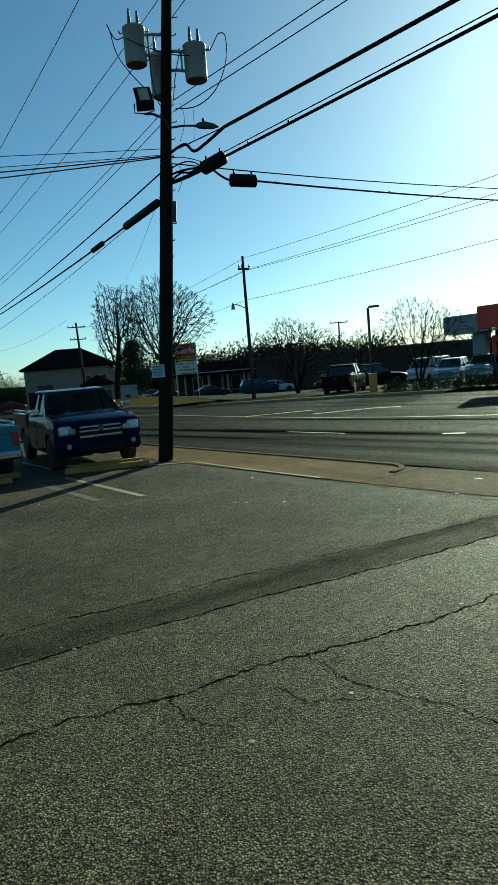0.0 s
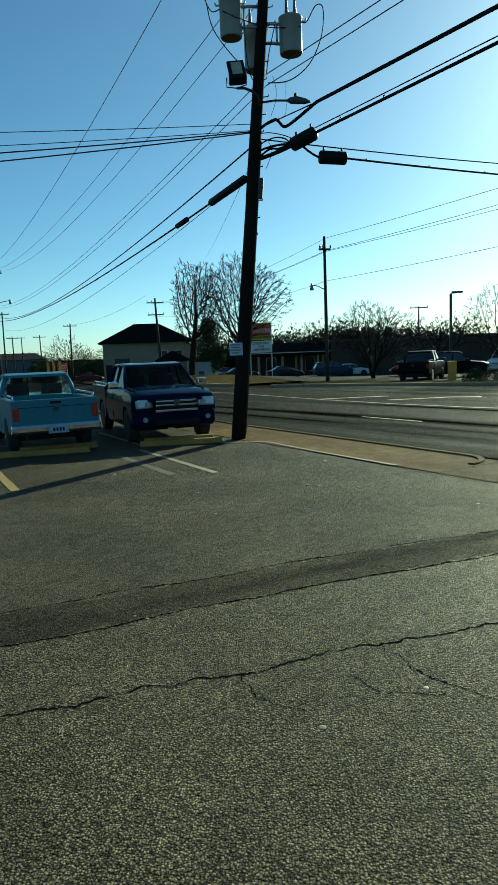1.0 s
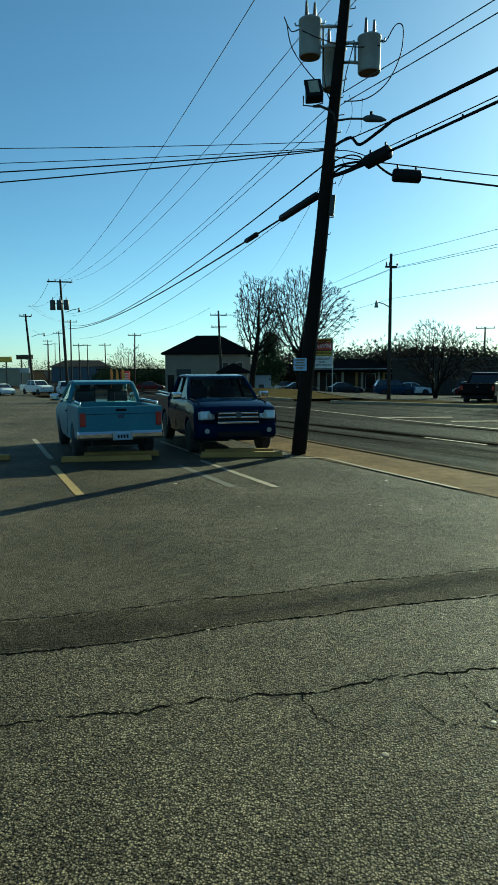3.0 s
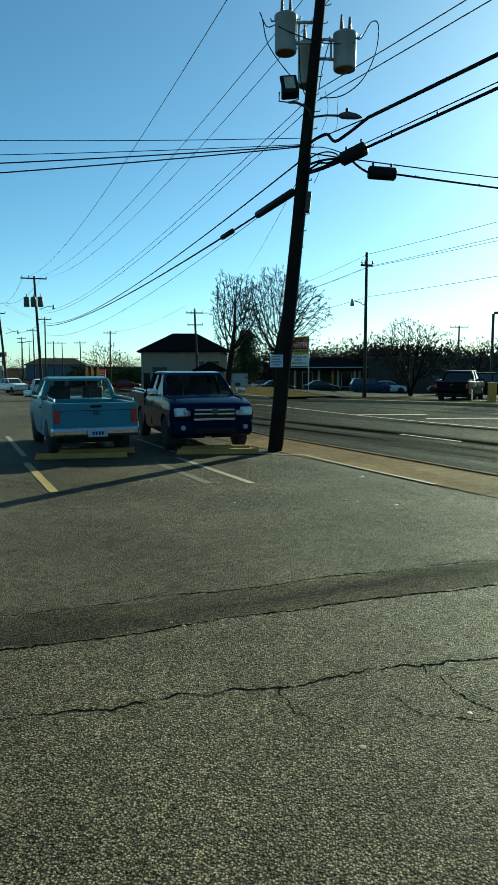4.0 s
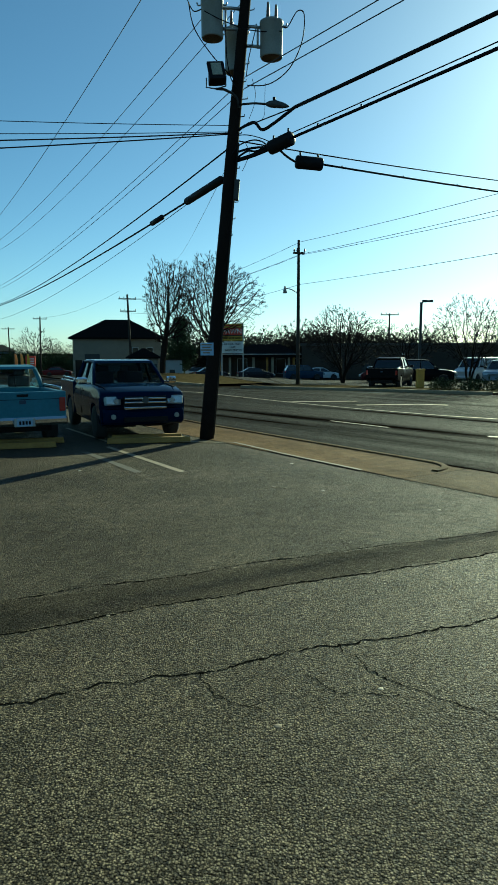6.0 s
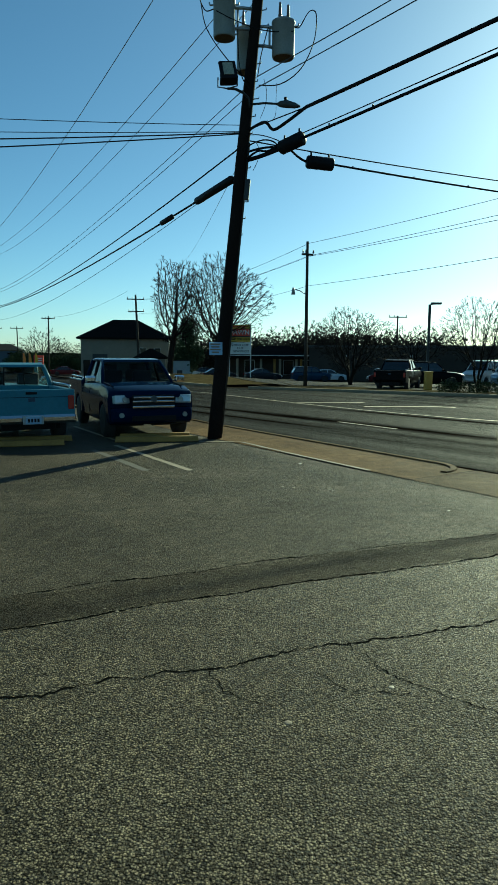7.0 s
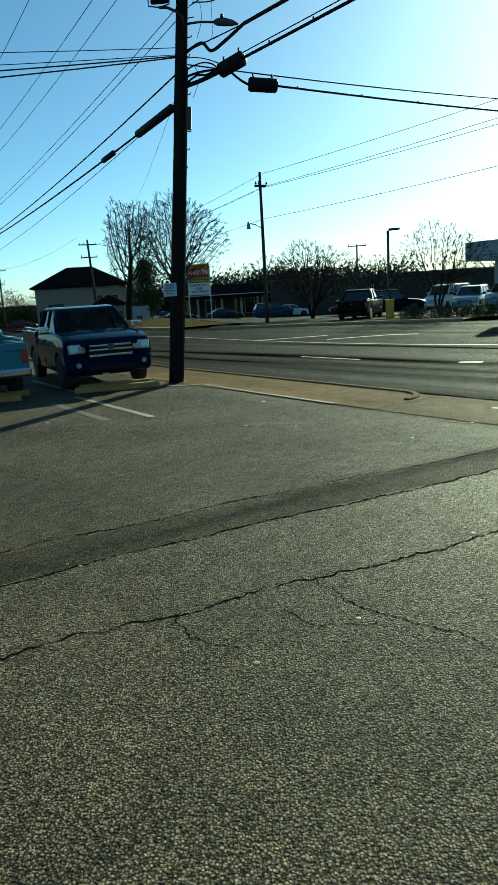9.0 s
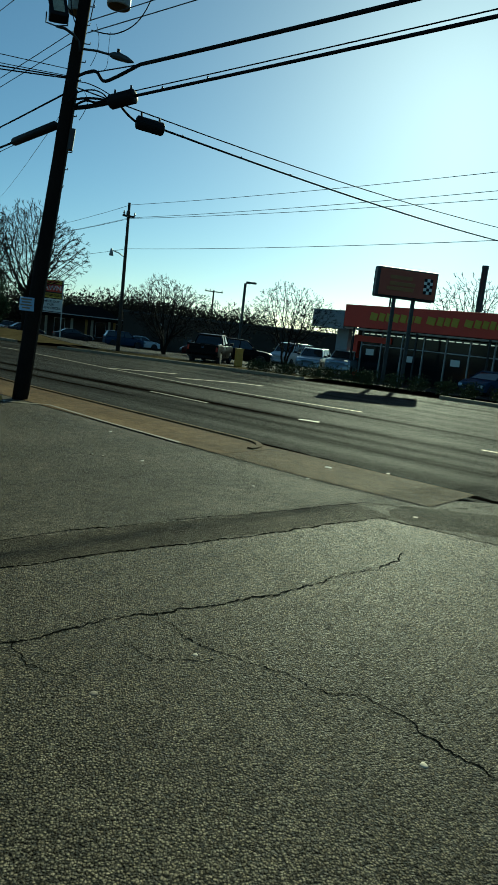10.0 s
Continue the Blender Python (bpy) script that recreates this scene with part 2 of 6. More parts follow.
def strip(name, left, right, lift, material, label, category, n=80, across=6, kind="structure", lift2=None):
    """A sheet between two border lines, lying on the land."""
    def along(line, k):
        d = [0.0]
        for a, b in zip(line, line[1:]):
            d.append(d[-1] + math.hypot(b[0] - a[0], b[1] - a[1]))
        return np.interp(k * d[-1], d, [p[0] for p in line]), np.interp(k * d[-1], d, [p[1] for p in line])
    bm = bmesh.new()
    rows = []
    for i in range(n + 1):
        k = i / n
        (ax, ay), (bx, by) = along(left, k), along(right, k)
        rows.append([bm.verts.new((ax + (bx - ax) * j / across, ay + (by - ay) * j / across, gz(ax + (bx - ax) * j / across, ay + (by - ay) * j / across) + lift + ((lift2 - lift) * j / across if lift2 is not None else 0))) for j in range(across + 1)])
    for a, b in zip(rows, rows[1:]):
        for j in range(across):
            bm.faces.new((a[j], a[j + 1], b[j + 1], b[j]))
    bmesh.ops.recalc_face_normals(bm, faces=bm.faces)
    if bm.faces[:][0].normal.z < 0:
        bmesh.ops.reverse_faces(bm, faces=bm.faces)
    return solo(name, bm, material, label, category, kind=kind)


RU, RN = Vector((-0.574, 0.819)), Vector((0.819, 0.574))   # along the road and across it


def road_xy(k, s):
    p = RU * k + RN * s
    return (p.x, p.y)


bm = bmesh.new()
rings = []
for r in (0.01, 15, 30, 40, 50, 60, 70, 80, 95, 110, 140, 180, 250, 330, 400, 700, 1500, 4000):
    rings.append([bm.verts.new((1 + r * math.sin(a), 0.7 + r * math.cos(a), gz(1 + r * math.sin(a), 0.7 + r * math.cos(a)) - 0.16)) for a in (2 * math.pi * k / 72 for k in range(72))])
for a, b in zip(rings, rings[1:]):
    for k in range(72):
        bm.faces.new((b[k], b[(k + 1) % 72], a[(k + 1) % 72], a[k]))
bmesh.ops.recalc_face_normals(bm, faces=bm.faces)
solo("ground", bm, M_EARTH, "bare brown earth and worn ground to the horizon", "ground", kind="structure")

NEAR_EDGE = [road_xy(-70, 9.6), road_xy(0, 9.6), road_xy(15, 9.6), (-9.2, 31.9), (-28.2, 65.9), (-70, 152), (-150, 316), (-190, 398)]
FAR_EDGE = [(58, -22), (24, 20), (17.4, 26.6), (9.6, 32.4), (5.9, 35.6), (3.2, 38.2), (-0.4, 41.8), (-6, 50), (-13, 63), (-56, 150), (-136, 312), (-176, 394)]
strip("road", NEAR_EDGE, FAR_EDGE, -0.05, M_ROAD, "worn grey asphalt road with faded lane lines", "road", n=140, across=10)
LOT_EDGE = [road_xy(-70, 9.9), road_xy(3.4, 9.9), road_xy(3.6, 8.5), road_xy(6.7, 8.35), road_xy(15, 8.35), (-11, 31.0), (-31, 66), (-60, 120)]
strip("parking_lot", [(-60, -60), (-50, -30), (-40, 0), (-42, 8), (-45, 20), (-50, 30), (-55, 40), (-80, 110)], LOT_EDGE, 0.0, M_LOT, "coarse grey asphalt parking lot with long cracks", "parking lot", n=160, across=14)
strip("parking_lot_near", [(-30, -2.6), (-4.8, 4.1), (-2.6, 4.6), (-1.0, 5.25), (0.13, 5.84), (1.33, 6.45), (2.07, 6.8), (3.15, 7.25), (4.1, 7.12), (5.05, 6.24), (6.0, 5.3), (9.0, 2.2), (12.0, -1.8)], [(-30, -16), (-20, -16), (0, -16), (14, -16)], 0.0015, M_COARSE, "rough open-grained asphalt in the near part of the lot", "parking lot", n=60, across=8)
PAVE_OUT = [road_xy(6.7, 9.70), road_xy(10, 9.72), road_xy(15, 9.72), (-9.1, 31.9), (-28.1, 66)]
PAVE_IN = [road_xy(6.7, 8.30), road_xy(10, 8.30), road_xy(15, 8.30), (-10.4, 31.2), (-29.5, 65.4)]
strip("pavement", PAVE_IN, PAVE_OUT, 0.010, M_CONC, "sandy worn concrete pavement beside the kerb", "pavement", n=60, across=3, lift2=0.014)
strip("driveway_apron", [road_xy(6.7, 8.3), road_xy(5, 8.35), road_xy(3.4, 8.55)], [road_xy(6.7, 9.75), road_xy(5, 9.8), road_xy(3.4, 9.9)], 0.008, asphalt("apron_concrete", (0.112, 0.074, 0.036), 100, 0.7, 0.85, 0.4, 0.008, spec=0.04, binder=0.6), "stained concrete driveway apron at the road", "driveway", n=20, across=3, lift2=0.010)


# ---- kerbs and painted lines ----
def ribbon(bm, pts, width, z=None, lift=0.006, jitter=0.0, seed=0):
    """A flat band along pts on the land, its width given or given at each point."""
    rnd = random.Random(seed)
    pts = [Vector((p[0], p[1])) for p in pts]
    prev = None
    for i, p in enumerate(pts):
        d = (pts[min(i + 1, len(pts) - 1)] - pts[max(i - 1, 0)]).normalized()
        n = Vector((-d.y, d.x))
        w = width[i] if hasattr(width, "__len__") else width
        a = p + n * w * (0.5 + jitter * rnd.uniform(-1, 1))
        b = p - n * w * (0.5 + jitter * rnd.uniform(-1, 1))
        q = [bm.verts.new((c.x, c.y, (gz(c.x, c.y) if z is None else z) + lift)) for c in (a, b)]
        if prev:
            f = bm.faces.new((prev[0], prev[1], q[1], q[0]))
            if f.normal.z < 0:
                f.normal_flip()
        prev = q
    bm.normal_update()
    for f in bm.faces:
        if f.normal.z < 0:
            f.normal_flip()


def subdivide(pts, step):
    out = []
    for a, b in zip(pts, pts[1:]):
        a, b = Vector(a), Vector(b)
        n = max(1, int((b - a).length / step))
        out += [a + (b - a) * i / n for i in range(n)]
    return out + [Vector(pts[-1])]


def kerb(name, pts, width, lo, hi, label, material=None):
    """A kerb stone run with a rounded top, on the land."""
    bm = bmesh.new()
    pts = [Vector((p[0], p[1])) for p in pts]
    rings = []
    for i, p in enumerate(pts):
        d = (pts[min(i + 1, len(pts) - 1)] - pts[max(i - 1, 0)]).normalized()
        n = Vector((-d.y, d.x))
        z0 = gz(p.x, p.y)
        rings.append([bm.verts.new((p.x + n.x * o * width, p.y + n.y * o * width, z0 + z)) for o, z in ((-0.5, lo), (-0.5, hi - 0.03), (-0.36, hi), (0.36, hi), (0.5, hi - 0.03), (0.5, lo))])
    for a, b in zip(rings, rings[1:]):
        for k in range(5):
            bm.faces.new((a[k], a[k + 1], b[k + 1], b[k]))
    bm.faces.new(rings[0]), bm.faces.new(rings[-1][::-1])
    bmesh.ops.recalc_face_normals(bm, faces=bm.faces)
    return solo(name, bm, material or M_CURB, label, "kerb", kind="structure")


tip = [road_xy(7.45 - 0.62 * math.sin(a), 9.15 + 0.62 * math.cos(a)) for a in (i * math.pi / 16 for i in range(9))]
kerb("kerb_near", [(-28.1, 66.0), (-9.05, 31.95), road_xy(15, 9.77), road_xy(12, 9.77), road_xy(9, 9.77)] + tip, 0.13, -0.12, 0.036, "worn concrete kerb curling in at the driveway", M_CONC)
kerb("kerb_far", subdivide([(11.2, 31.3), (9.6, 32.4), (5.9, 35.6), (3.2, 38.2), (-0.4, 41.8)], 1.5), 0.3, -0.12, 0.10, "pale concrete kerb across the road")
kerb("kerb_far_left", subdivide([(-3.2, 46.0), (-6, 50), (-13, 63)], 2), 0.3, -0.12, 0.10, "pale concrete kerb beyond a side entrance")
kerb("kerb_far_right", subdivide([(16.4, 27.6), (20, 23.8), (30, 12)], 2), 0.3, -0.12, 0.10, "concrete kerb round a planted verge")

FAR_WALK_OUT = [(11.9, 31.9), (10.2, 33.3), (6.6, 36.5), (3.9, 39.2), (0.4, 42.9)]
strip("pavement_far", [(11.3, 31.4), (9.75, 32.55), (6.05, 35.75), (3.35, 38.35), (-0.25, 41.95)], FAR_WALK_OUT, 0.05, M_CURB, "pale concrete pavement across the road", "pavement", n=24, across=2)
strip("grass_verge", FAR_WALK_OUT, [(14.0, 34.6), (12.0, 37.0), (9.0, 40.5), (6.3, 44.5), (2.5, 48.0)], 0.045, M_GRASS, "short dry winter grass beside the pavement", "grass", n=24, across=4)
strip("grass_verge_left", [(-3.0, 46.2), (-5.8, 50.2), (-12.6, 63.2)], [(1.0, 50.0), (-2.0, 57.0), (-6.0, 68)], 0.045, M_GRASS, "short dry winter grass on a low bank", "grass", n=24, across=5)
strip("far_lot", [(2.5, 48.0), (6.3, 44.5), (9.0, 40.5), (12.0, 37.0), (14, 34.6), (20, 30), (30, 20), (50, 0)], [(-4, 105), (15, 100), (30, 90), (45, 80), (60, 70), (70, 55), (80, 40), (90, 10)], 0.02, M_FARLOT, "grey asphalt lot in front of the shops", "parking lot", n=40, across=10)
strip("far_lot_left", [(-13, 64), (-6, 69), (-2, 58), (2.4, 48.2)], [(-40, 120), (-25, 115), (-10, 110), (-4, 105)], 0.015, M_FARLOT, "grey asphalt lot before a low building", "parking lot", n=20, across=10)


def paint(name, pts, width, material, label, lift=0.006, jitter=0.05, seed=1, z=None, category="painted line"):
    bm = bmesh.new()
    ribbon(bm, subdivide(pts, 0.25), width, z, lift, jitter, seed)
    return solo(name, bm, material, label, category, "painted lines", kind="structure")


ROADZ = -0.043
# Flat near-black band in the gutter, following the near edge of the road.
paint("gutter", [road_xy(-30, 10.01), road_xy(0, 10.01), road_xy(7, 10.0), road_xy(15, 9.98), (-8.9, 32.05), (-27.9, 66.1)], 0.24, mat("dark_gutter_band", (0.005, 0.0042, 0.0034), 1.0, vary=0.5, scale=3, spec=0.0), "dark gutter band along the road edge", ROADZ - 0.002, 0.2, category="gutter")
paint("stall_line", [(-0.28, 10.80), (-2.10, 13.62)], 0.11, M_WHITE_LINE, "worn pale parking stall line on the asphalt")
paint("stall_line", [(-3.0, 9.75), (-4.72, 12.55)], 0.13, M_YELLOW_LINE, "worn yellow parking stall line on the asphalt")
paint("stall_line", [(-2.25, 14.35), (-3.9, 17.0)], 0.09, M_WHITE_LINE, "thin white stall line between the parked pickups")
paint("stall_line", [(-5.2, 13.5), (-7.4, 17.2)], 0.11, M_WHITE_LINE, "white stall line beside the parked pickup")
paint("old_stall_line", [(-0.95, 10.75), (-2.35, 12.9)], 0.13, mat("ghost_paint", (0.058, 0.047, 0.030), 0.75, vary=0.3, scale=4), "faint ghost of an old stall line", 0.004)
paint("edge_line", [(-0.75, 14.30), (0.35, 14.22), (1.3, 12.68), (2.47, 10.95)], 0.075, M_WHITE_LINE, "worn pale line along the pavement edge", 0.018)
paint("lane_dash", [(2.80, 19.35), (4.10, 17.62)], 0.11, M_WHITE_LINE, "white lane dash on the road", ROADZ)
paint("lane_dash", [(9.2, 13.05), (11.2, 11.0)], 0.11, M_WHITE_LINE, "white lane dash on the road", ROADZ)
paint("lane_dash", [(-3.0, 27.6), (-5.0, 30.8)], 0.11, M_WHITE_LINE, "white lane dash on the road", ROADZ)
paint("lane_arrow_mark", [(6.0, 15.78), (6.42, 15.50)], 0.22, M_WHITE_LINE, "short white mark on the road", ROADZ)
paint("turn_lane_line", [(8.9, 18.75), (6.3, 21.0), (4.26, 23.37), (2.26, 26.2), (-3.5, 35.5), (-14, 56)], 0.11, M_WHITE_LINE, "long pale line beside the turning lane", ROADZ)
paint("turn_lane_line", [(1.9, 26.9), (4.6, 27.3)], 0.28, M_WHITE_LINE, "thick white mark in the turning lane", ROADZ)
paint("turn_lane_line", [(4.3, 25.2), (6.6, 25.6), (7.6, 25.2)], 0.26, M_WHITE_LINE, "thick white mark in the turning lane", ROADZ)


# ---- cracks and patches in the lot ----
def crack(pts, width, seed, name="asphalt_crack", wander=0.03, step=0.022):
    rnd = random.Random(seed)
    ps = subdivide(pts, step)
    off, out, ws = 0.0, [], []
    for i, p in enumerate(ps):
        d = (ps[min(i + 1, len(ps) - 1)] - ps[max(i - 1, 0)]).normalized()
        off = off * 0.90 + rnd.gauss(0, wander * 0.34)
        out.append(p + Vector((-d.y, d.x)) * off)
        ws.append(max(0.006, 0.98 * width * (0.75 + 0.45 * noise.noise((p.x * 2.2, p.y * 2.2, seed))) * rnd.uniform(0.5, 1.4)))
    bm = bmesh.new()
    ribbon(bm, out, ws, 0.0, 0.004, 0.25, seed)
    return solo(name, bm, M_CRACK, "thin dark ragged crack in the asphalt", "crack", "cracks in the lot", kind="structure")


crack([(-3.2, 2.9), (-1.4, 3.42), (-0.42, 3.82), (0.38, 4.18), (0.69, 4.23), (1.0, 4.47), (1.5, 4.64), (2.0, 4.8), (2.58, 5.12), (3.3, 5.5), (3.68, 5.72), (3.78, 5.95)], 0.017, 3)
crack([(-4.6, 3.6), (-2.4, 4.05), (-0.78, 4.68), (-0.27, 4.93), (0.1, 5.2), (0.61, 5.42), (1.02, 5.62), (1.46, 5.85), (1.94, 6.06), (3.27, 6.7), (4.14, 7.12)], 0.025, 5, wander=0.02)
crack([(-4.8, 4.1), (-2.6, 4.6), (-1.0, 5.25), (-0.28, 5.67), (0.13, 5.84), (0.65, 6.12), (1.33, 6.45), (2.07, 6.8), (3.15, 7.25), (4.2, 7.75), (4.75, 7.64)], 0.020, 7, wander=0.018)
crack([(4.14, 7.12), (4.5, 6.78), (5.05, 6.24), (6.0, 5.3)], 0.028, 9, wander=0.03)
crack([(1.45, 4.62), (1.6, 4.2), (1.88, 3.92), (2.13, 3.68), (2.41, 3.56), (2.54, 3.42), (2.66, 3.14), (2.8, 2.88), (3.3, 2.5)], 0.009, 11, wander=0.03)
crack([(2.4, 10.9), (3.2, 9.75), (4.1, 8.45), (4.78, 8.1)], 0.010, 13, wander=0.02)
crack([(5.2, 7.62), (6.26, 8.0), (7.6, 8.1)], 0.014, 15, wander=0.02)
crack([(4.75, 7.64), (5.6, 8.3), (6.0, 8.7), (6.9, 9.5)], 0.010, 17, wander=0.03)
crack([(-0.75, 7.3), (0.3, 7.75), (1.6, 8.5)], 0.005, 19, wander=0.02)
crack([(1.2, 4.2), (1.35, 4.0), (1.7, 3.98)], 0.005, 21, wander=0.03)
crack([(0.6, 4.2), (0.72, 3.98), (0.98, 3.85)], 0.005, 23, wander=0.03)

bm = bmesh.new()
ribbon(bm, subdivide([(-4.7, 3.85), (-2.5, 4.33), (-0.89, 4.97), (-0.27, 5.30), (0.12, 5.52), (0.63, 5.77), (1.17, 6.03), (2.0, 6.43), (3.2, 6.98), (4.2, 7.42)], 0.08), [0.56 + 0.08 * noise.noise((i * 0.13, 1, 2)) for i in range(200)], 0.0, 0.0025, 0.03, 4)
solo("asphalt_patch", bm, M_PATCH, "darker smooth asphalt trench patch", "asphalt patch", kind="structure")

bm = bmesh.new()
ribbon(bm, subdivide([(4.35, 7.35), (5.3, 7.05), (6.3, 6.95), (8.0, 7.3)], 0.2), [0.25] + [0.95] * 40, 0.0, 0.0025, 0.03, 8)
solo("asphalt_patch", bm, M_PATCH, "dark smooth asphalt patch beside the apron", "asphalt patch", kind="structure")


def pebble(x, y, r, color, seed):
    rnd = random.Random(seed)
    bm = bmesh.new()
    bmesh.ops.create_icosphere(bm, subdivisions=2, radius=r)
    for v in bm.verts:
        v.co *= 1 + 0.35 * noise.noise(v.co / r + Vector((seed, 0, 0)))
        v.co.z *= 0.2
    ob = solo("pebble", bm, M_LITTER[color], "pale pebble lying on the asphalt" if color else "small scrap of white litter on the asphalt", "pebble", "loose bits on the lot", smooth=True)
    ob.matrix_basis = pose(x, y, r * 0.12, rz=rnd.uniform(0, 360))


M_LITTER = (mat("paper_scrap", (0.40, 0.34, 0.25), 0.7, vary=0.15), mat("pale_stone", (0.20, 0.16, 0.11), 0.8, vary=0.3, fine=200))
for i, (x, y, r, c) in enumerate(((1.044, 3.68, 0.020, 1), (1.608, 4.06, 0.016, 0), (2.47, 3.02, 0.020, 0), (2.62, 5.2, 0.014, 0), (4.50, 9.74, 0.06, 0), (3.9, 8.9, 0.03, 0), (1.42, 11.6, 0.03, 0), (1.1, 9.62, 0.03, 1), (1.25, 9.55, 0.025, 1), (1.75, 9.4, 0.025, 0), (-1.9, 10.9, 0.03, 0), (5.4, 9.6, 0.03, 0), (-0.35, 9.3, 0.025, 1), (0.02, 8.1, 0.02, 1), (4.6, 7.2, 0.03, 0), (-0.1, 5.05, 0.018, 1), (-0.2, 5.1, 0.014, 1), (3.0, 8.3, 0.02, 0))):
    pebble(x, y, r, c, i)


# ---- wheel stops ----
def wheel_stop(a, b, label):
    a, b = Vector((*a, 0)), Vector((*b, 0))
    w = (b - a).length
    ang = math.degrees(math.atan2(b.y - a.y, b.x - a.x))
    bm = bmesh.new()
    bm_prism(bm, [(-w / 2, 0), (w / 2, 0), (w / 2 - 0.02, 0.115), (-w / 2 + 0.02, 0.115)], -0.085, 0.085, 0.02)
    for v in bm.verts:
        v.co.y *= 1 - 0.3 * max(0, v.co.z / 0.13)
        v.co += 0.006 * Vector((noise.noise(v.co * 7), noise.noise(v.co * 9 + Vector((3, 0, 0))), 0))
    ob = solo("wheel_stop", bm, M_YELLOW_STOP, label, "wheel stop", "wheel stops")
    m = (a + b) / 2
    ob.matrix_basis = pose(m.x, m.y, 0, rz=ang)


wheel_stop((-2.22, 14.10), (-0.55, 14.42), "chipped yellow concrete wheel stop below the blue crew-cab pickup")
wheel_stop((-2.25, 14.62), (-0.80, 14.98), "faded yellow concrete wheel stop under the bumper")
wheel_stop((-4.78, 13.05), (-3.10, 13.62), "faded yellow wheel stop below the light blue pickup")
wheel_stop((-4.60, 13.75), (-3.15, 14.30), "faded yellow wheel stop under the light blue pickup")
wheel_stop((-7.6, 12.0), (-5.95, 12.6), "faded yellow wheel stop in an empty stall")
wheel_stop((-7.5, 12.7), (-5.95, 13.25), "faded yellow wheel stop in an empty stall")


# ---- utility poles and cables ----
def wire_pts(a, b, sag, n=28):
    a, b = Vector(a), Vector(b)
    return [a.lerp(b, i / n) - Vector((0, 0, 4 * sag * (i / n) * (1 - i / n))) for i in range(n + 1)]


def cable(a, b, sag, r, label="thin dark overhead wire between the poles", material=None, name="overhead_wire", group="overhead wires", n=28):
    bm = bmesh.new()
    bm_tube(bm, wire_pts(a, b, sag, n), r, 6)
    return solo(name, bm, material or M_WIRE, label, "overhead wire", group, smooth=True)


def smooth_line(pts, k=5):
    """Points along a soft curve through pts."""
    ps, fine = [Vector(p) for p in pts], []
    for i in range(len(ps) - 1):
        p0, p1, p2, p3 = ps[max(i - 1, 0)], ps[i], ps[i + 1], ps[min(i + 2, len(ps) - 1)]
        for t in (j / k for j in range(k)):
            fine.append(0.5 * ((2 * p1) + (p2 - p0) * t + (2 * p0 - 5 * p1 + 4 * p2 - p3) * t * t + (3 * p1 - p0 - 3 * p2 + p3) * t ** 3))
    return fine + [ps[-1]]


def onpole(z):
    """The axis of the leaning pole at height z."""
    return Vector((-0.27 + 0.0985 * z, 14.9, z))


pole = thing("utility_pole", pose(-0.2, 14.9, 0), "dark weathered wooden utility pole leaning over the pavement", "utility pole", "utility poles")
inv = Vector((-0.2, 14.9, 0))
PTOP = 10.5


def loc(v):
    return Vector(v) - inv


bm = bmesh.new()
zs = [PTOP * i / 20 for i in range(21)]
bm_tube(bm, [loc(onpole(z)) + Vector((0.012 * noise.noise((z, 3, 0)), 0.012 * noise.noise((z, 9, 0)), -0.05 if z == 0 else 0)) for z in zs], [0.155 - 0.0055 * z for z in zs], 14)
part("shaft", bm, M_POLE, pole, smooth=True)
bm = bmesh.new()
bm_tube(bm, [loc(onpole(z)) + Vector((0.15 - 0.005 * z, -0.06, 0)) for z in (0.1, 2, 4, 6)], 0.022, 6)
part("ground_wire_cover", bm, M_POLE2, pole, "grey wooden conduit strip up the shaft")
bm = bmesh.new()
c = loc(onpole(9.95))
bm_box(bm, (2.5, 0.10, 0.12), (0, 0, 0), bevel=0.01)
bmesh.ops.transform(bm, matrix=Matrix.Translation(c + Vector((0.05, -0.16, 0))) @ pose(0, 0, 0, rz=35), verts=bm.verts)
part("crossarm", bm, M_POLE2, pole, "grey weathered wooden crossarm")
bm = bmesh.new()
bm_box(bm, (2.4, 0.10, 0.11), (0, 0, 0), bevel=0.01)
bmesh.ops.transform(bm, matrix=Matrix.Translation(c + Vector((0.2, 0.14, -0.02))) @ pose(0, 0, 0, rz=35), verts=bm.verts)
part("crossarm", bm, M_POLE2, pole, "grey weathered wooden crossarm")
for k in range(16):
    z = 4.2 + 0.33 * k
    bm = bmesh.new()
    s = 0.12 if k % 2 else 0.15
    p0 = loc(onpole(z)) + Vector((0.11, -0.05, 0))
    bm_tube(bm, [p0, p0 + Vector((0.05 + 0.03 * (k % 3), -0.02, 0.0)), p0 + Vector((0.055 + 0.03 * (k % 3), -0.02, 0.035))], 0.010, 6)
    part("pole_bolt", bm, M_DARKSTEEL, pole)
ARM = [onpole(9.95) + Vector((0.819, 0.574, 0)) * o for o in (-1.1, 0.55, 1.1)]


def insulator(p, parent, h=0.16, r=0.05):
    bm = bmesh.new()
    p = Vector(p)
    bm_tube(bm, [p, p + Vector((0, 0, h * 0.2)), p + Vector((0, 0, h * 0.25)), p + Vector((0, 0, h * 0.55)), p + Vector((0, 0, h * 0.6)), p + Vector((0, 0, h))], [r * 0.4, r * 0.4, r, r * 0.8, r * 0.55, r * 0.5], 8)
    part("insulator", bm, M_CERAMIC, parent, smooth=True)


for a in ARM:
    insulator(loc(a) + Vector((0, 0, 0.05)), pole)


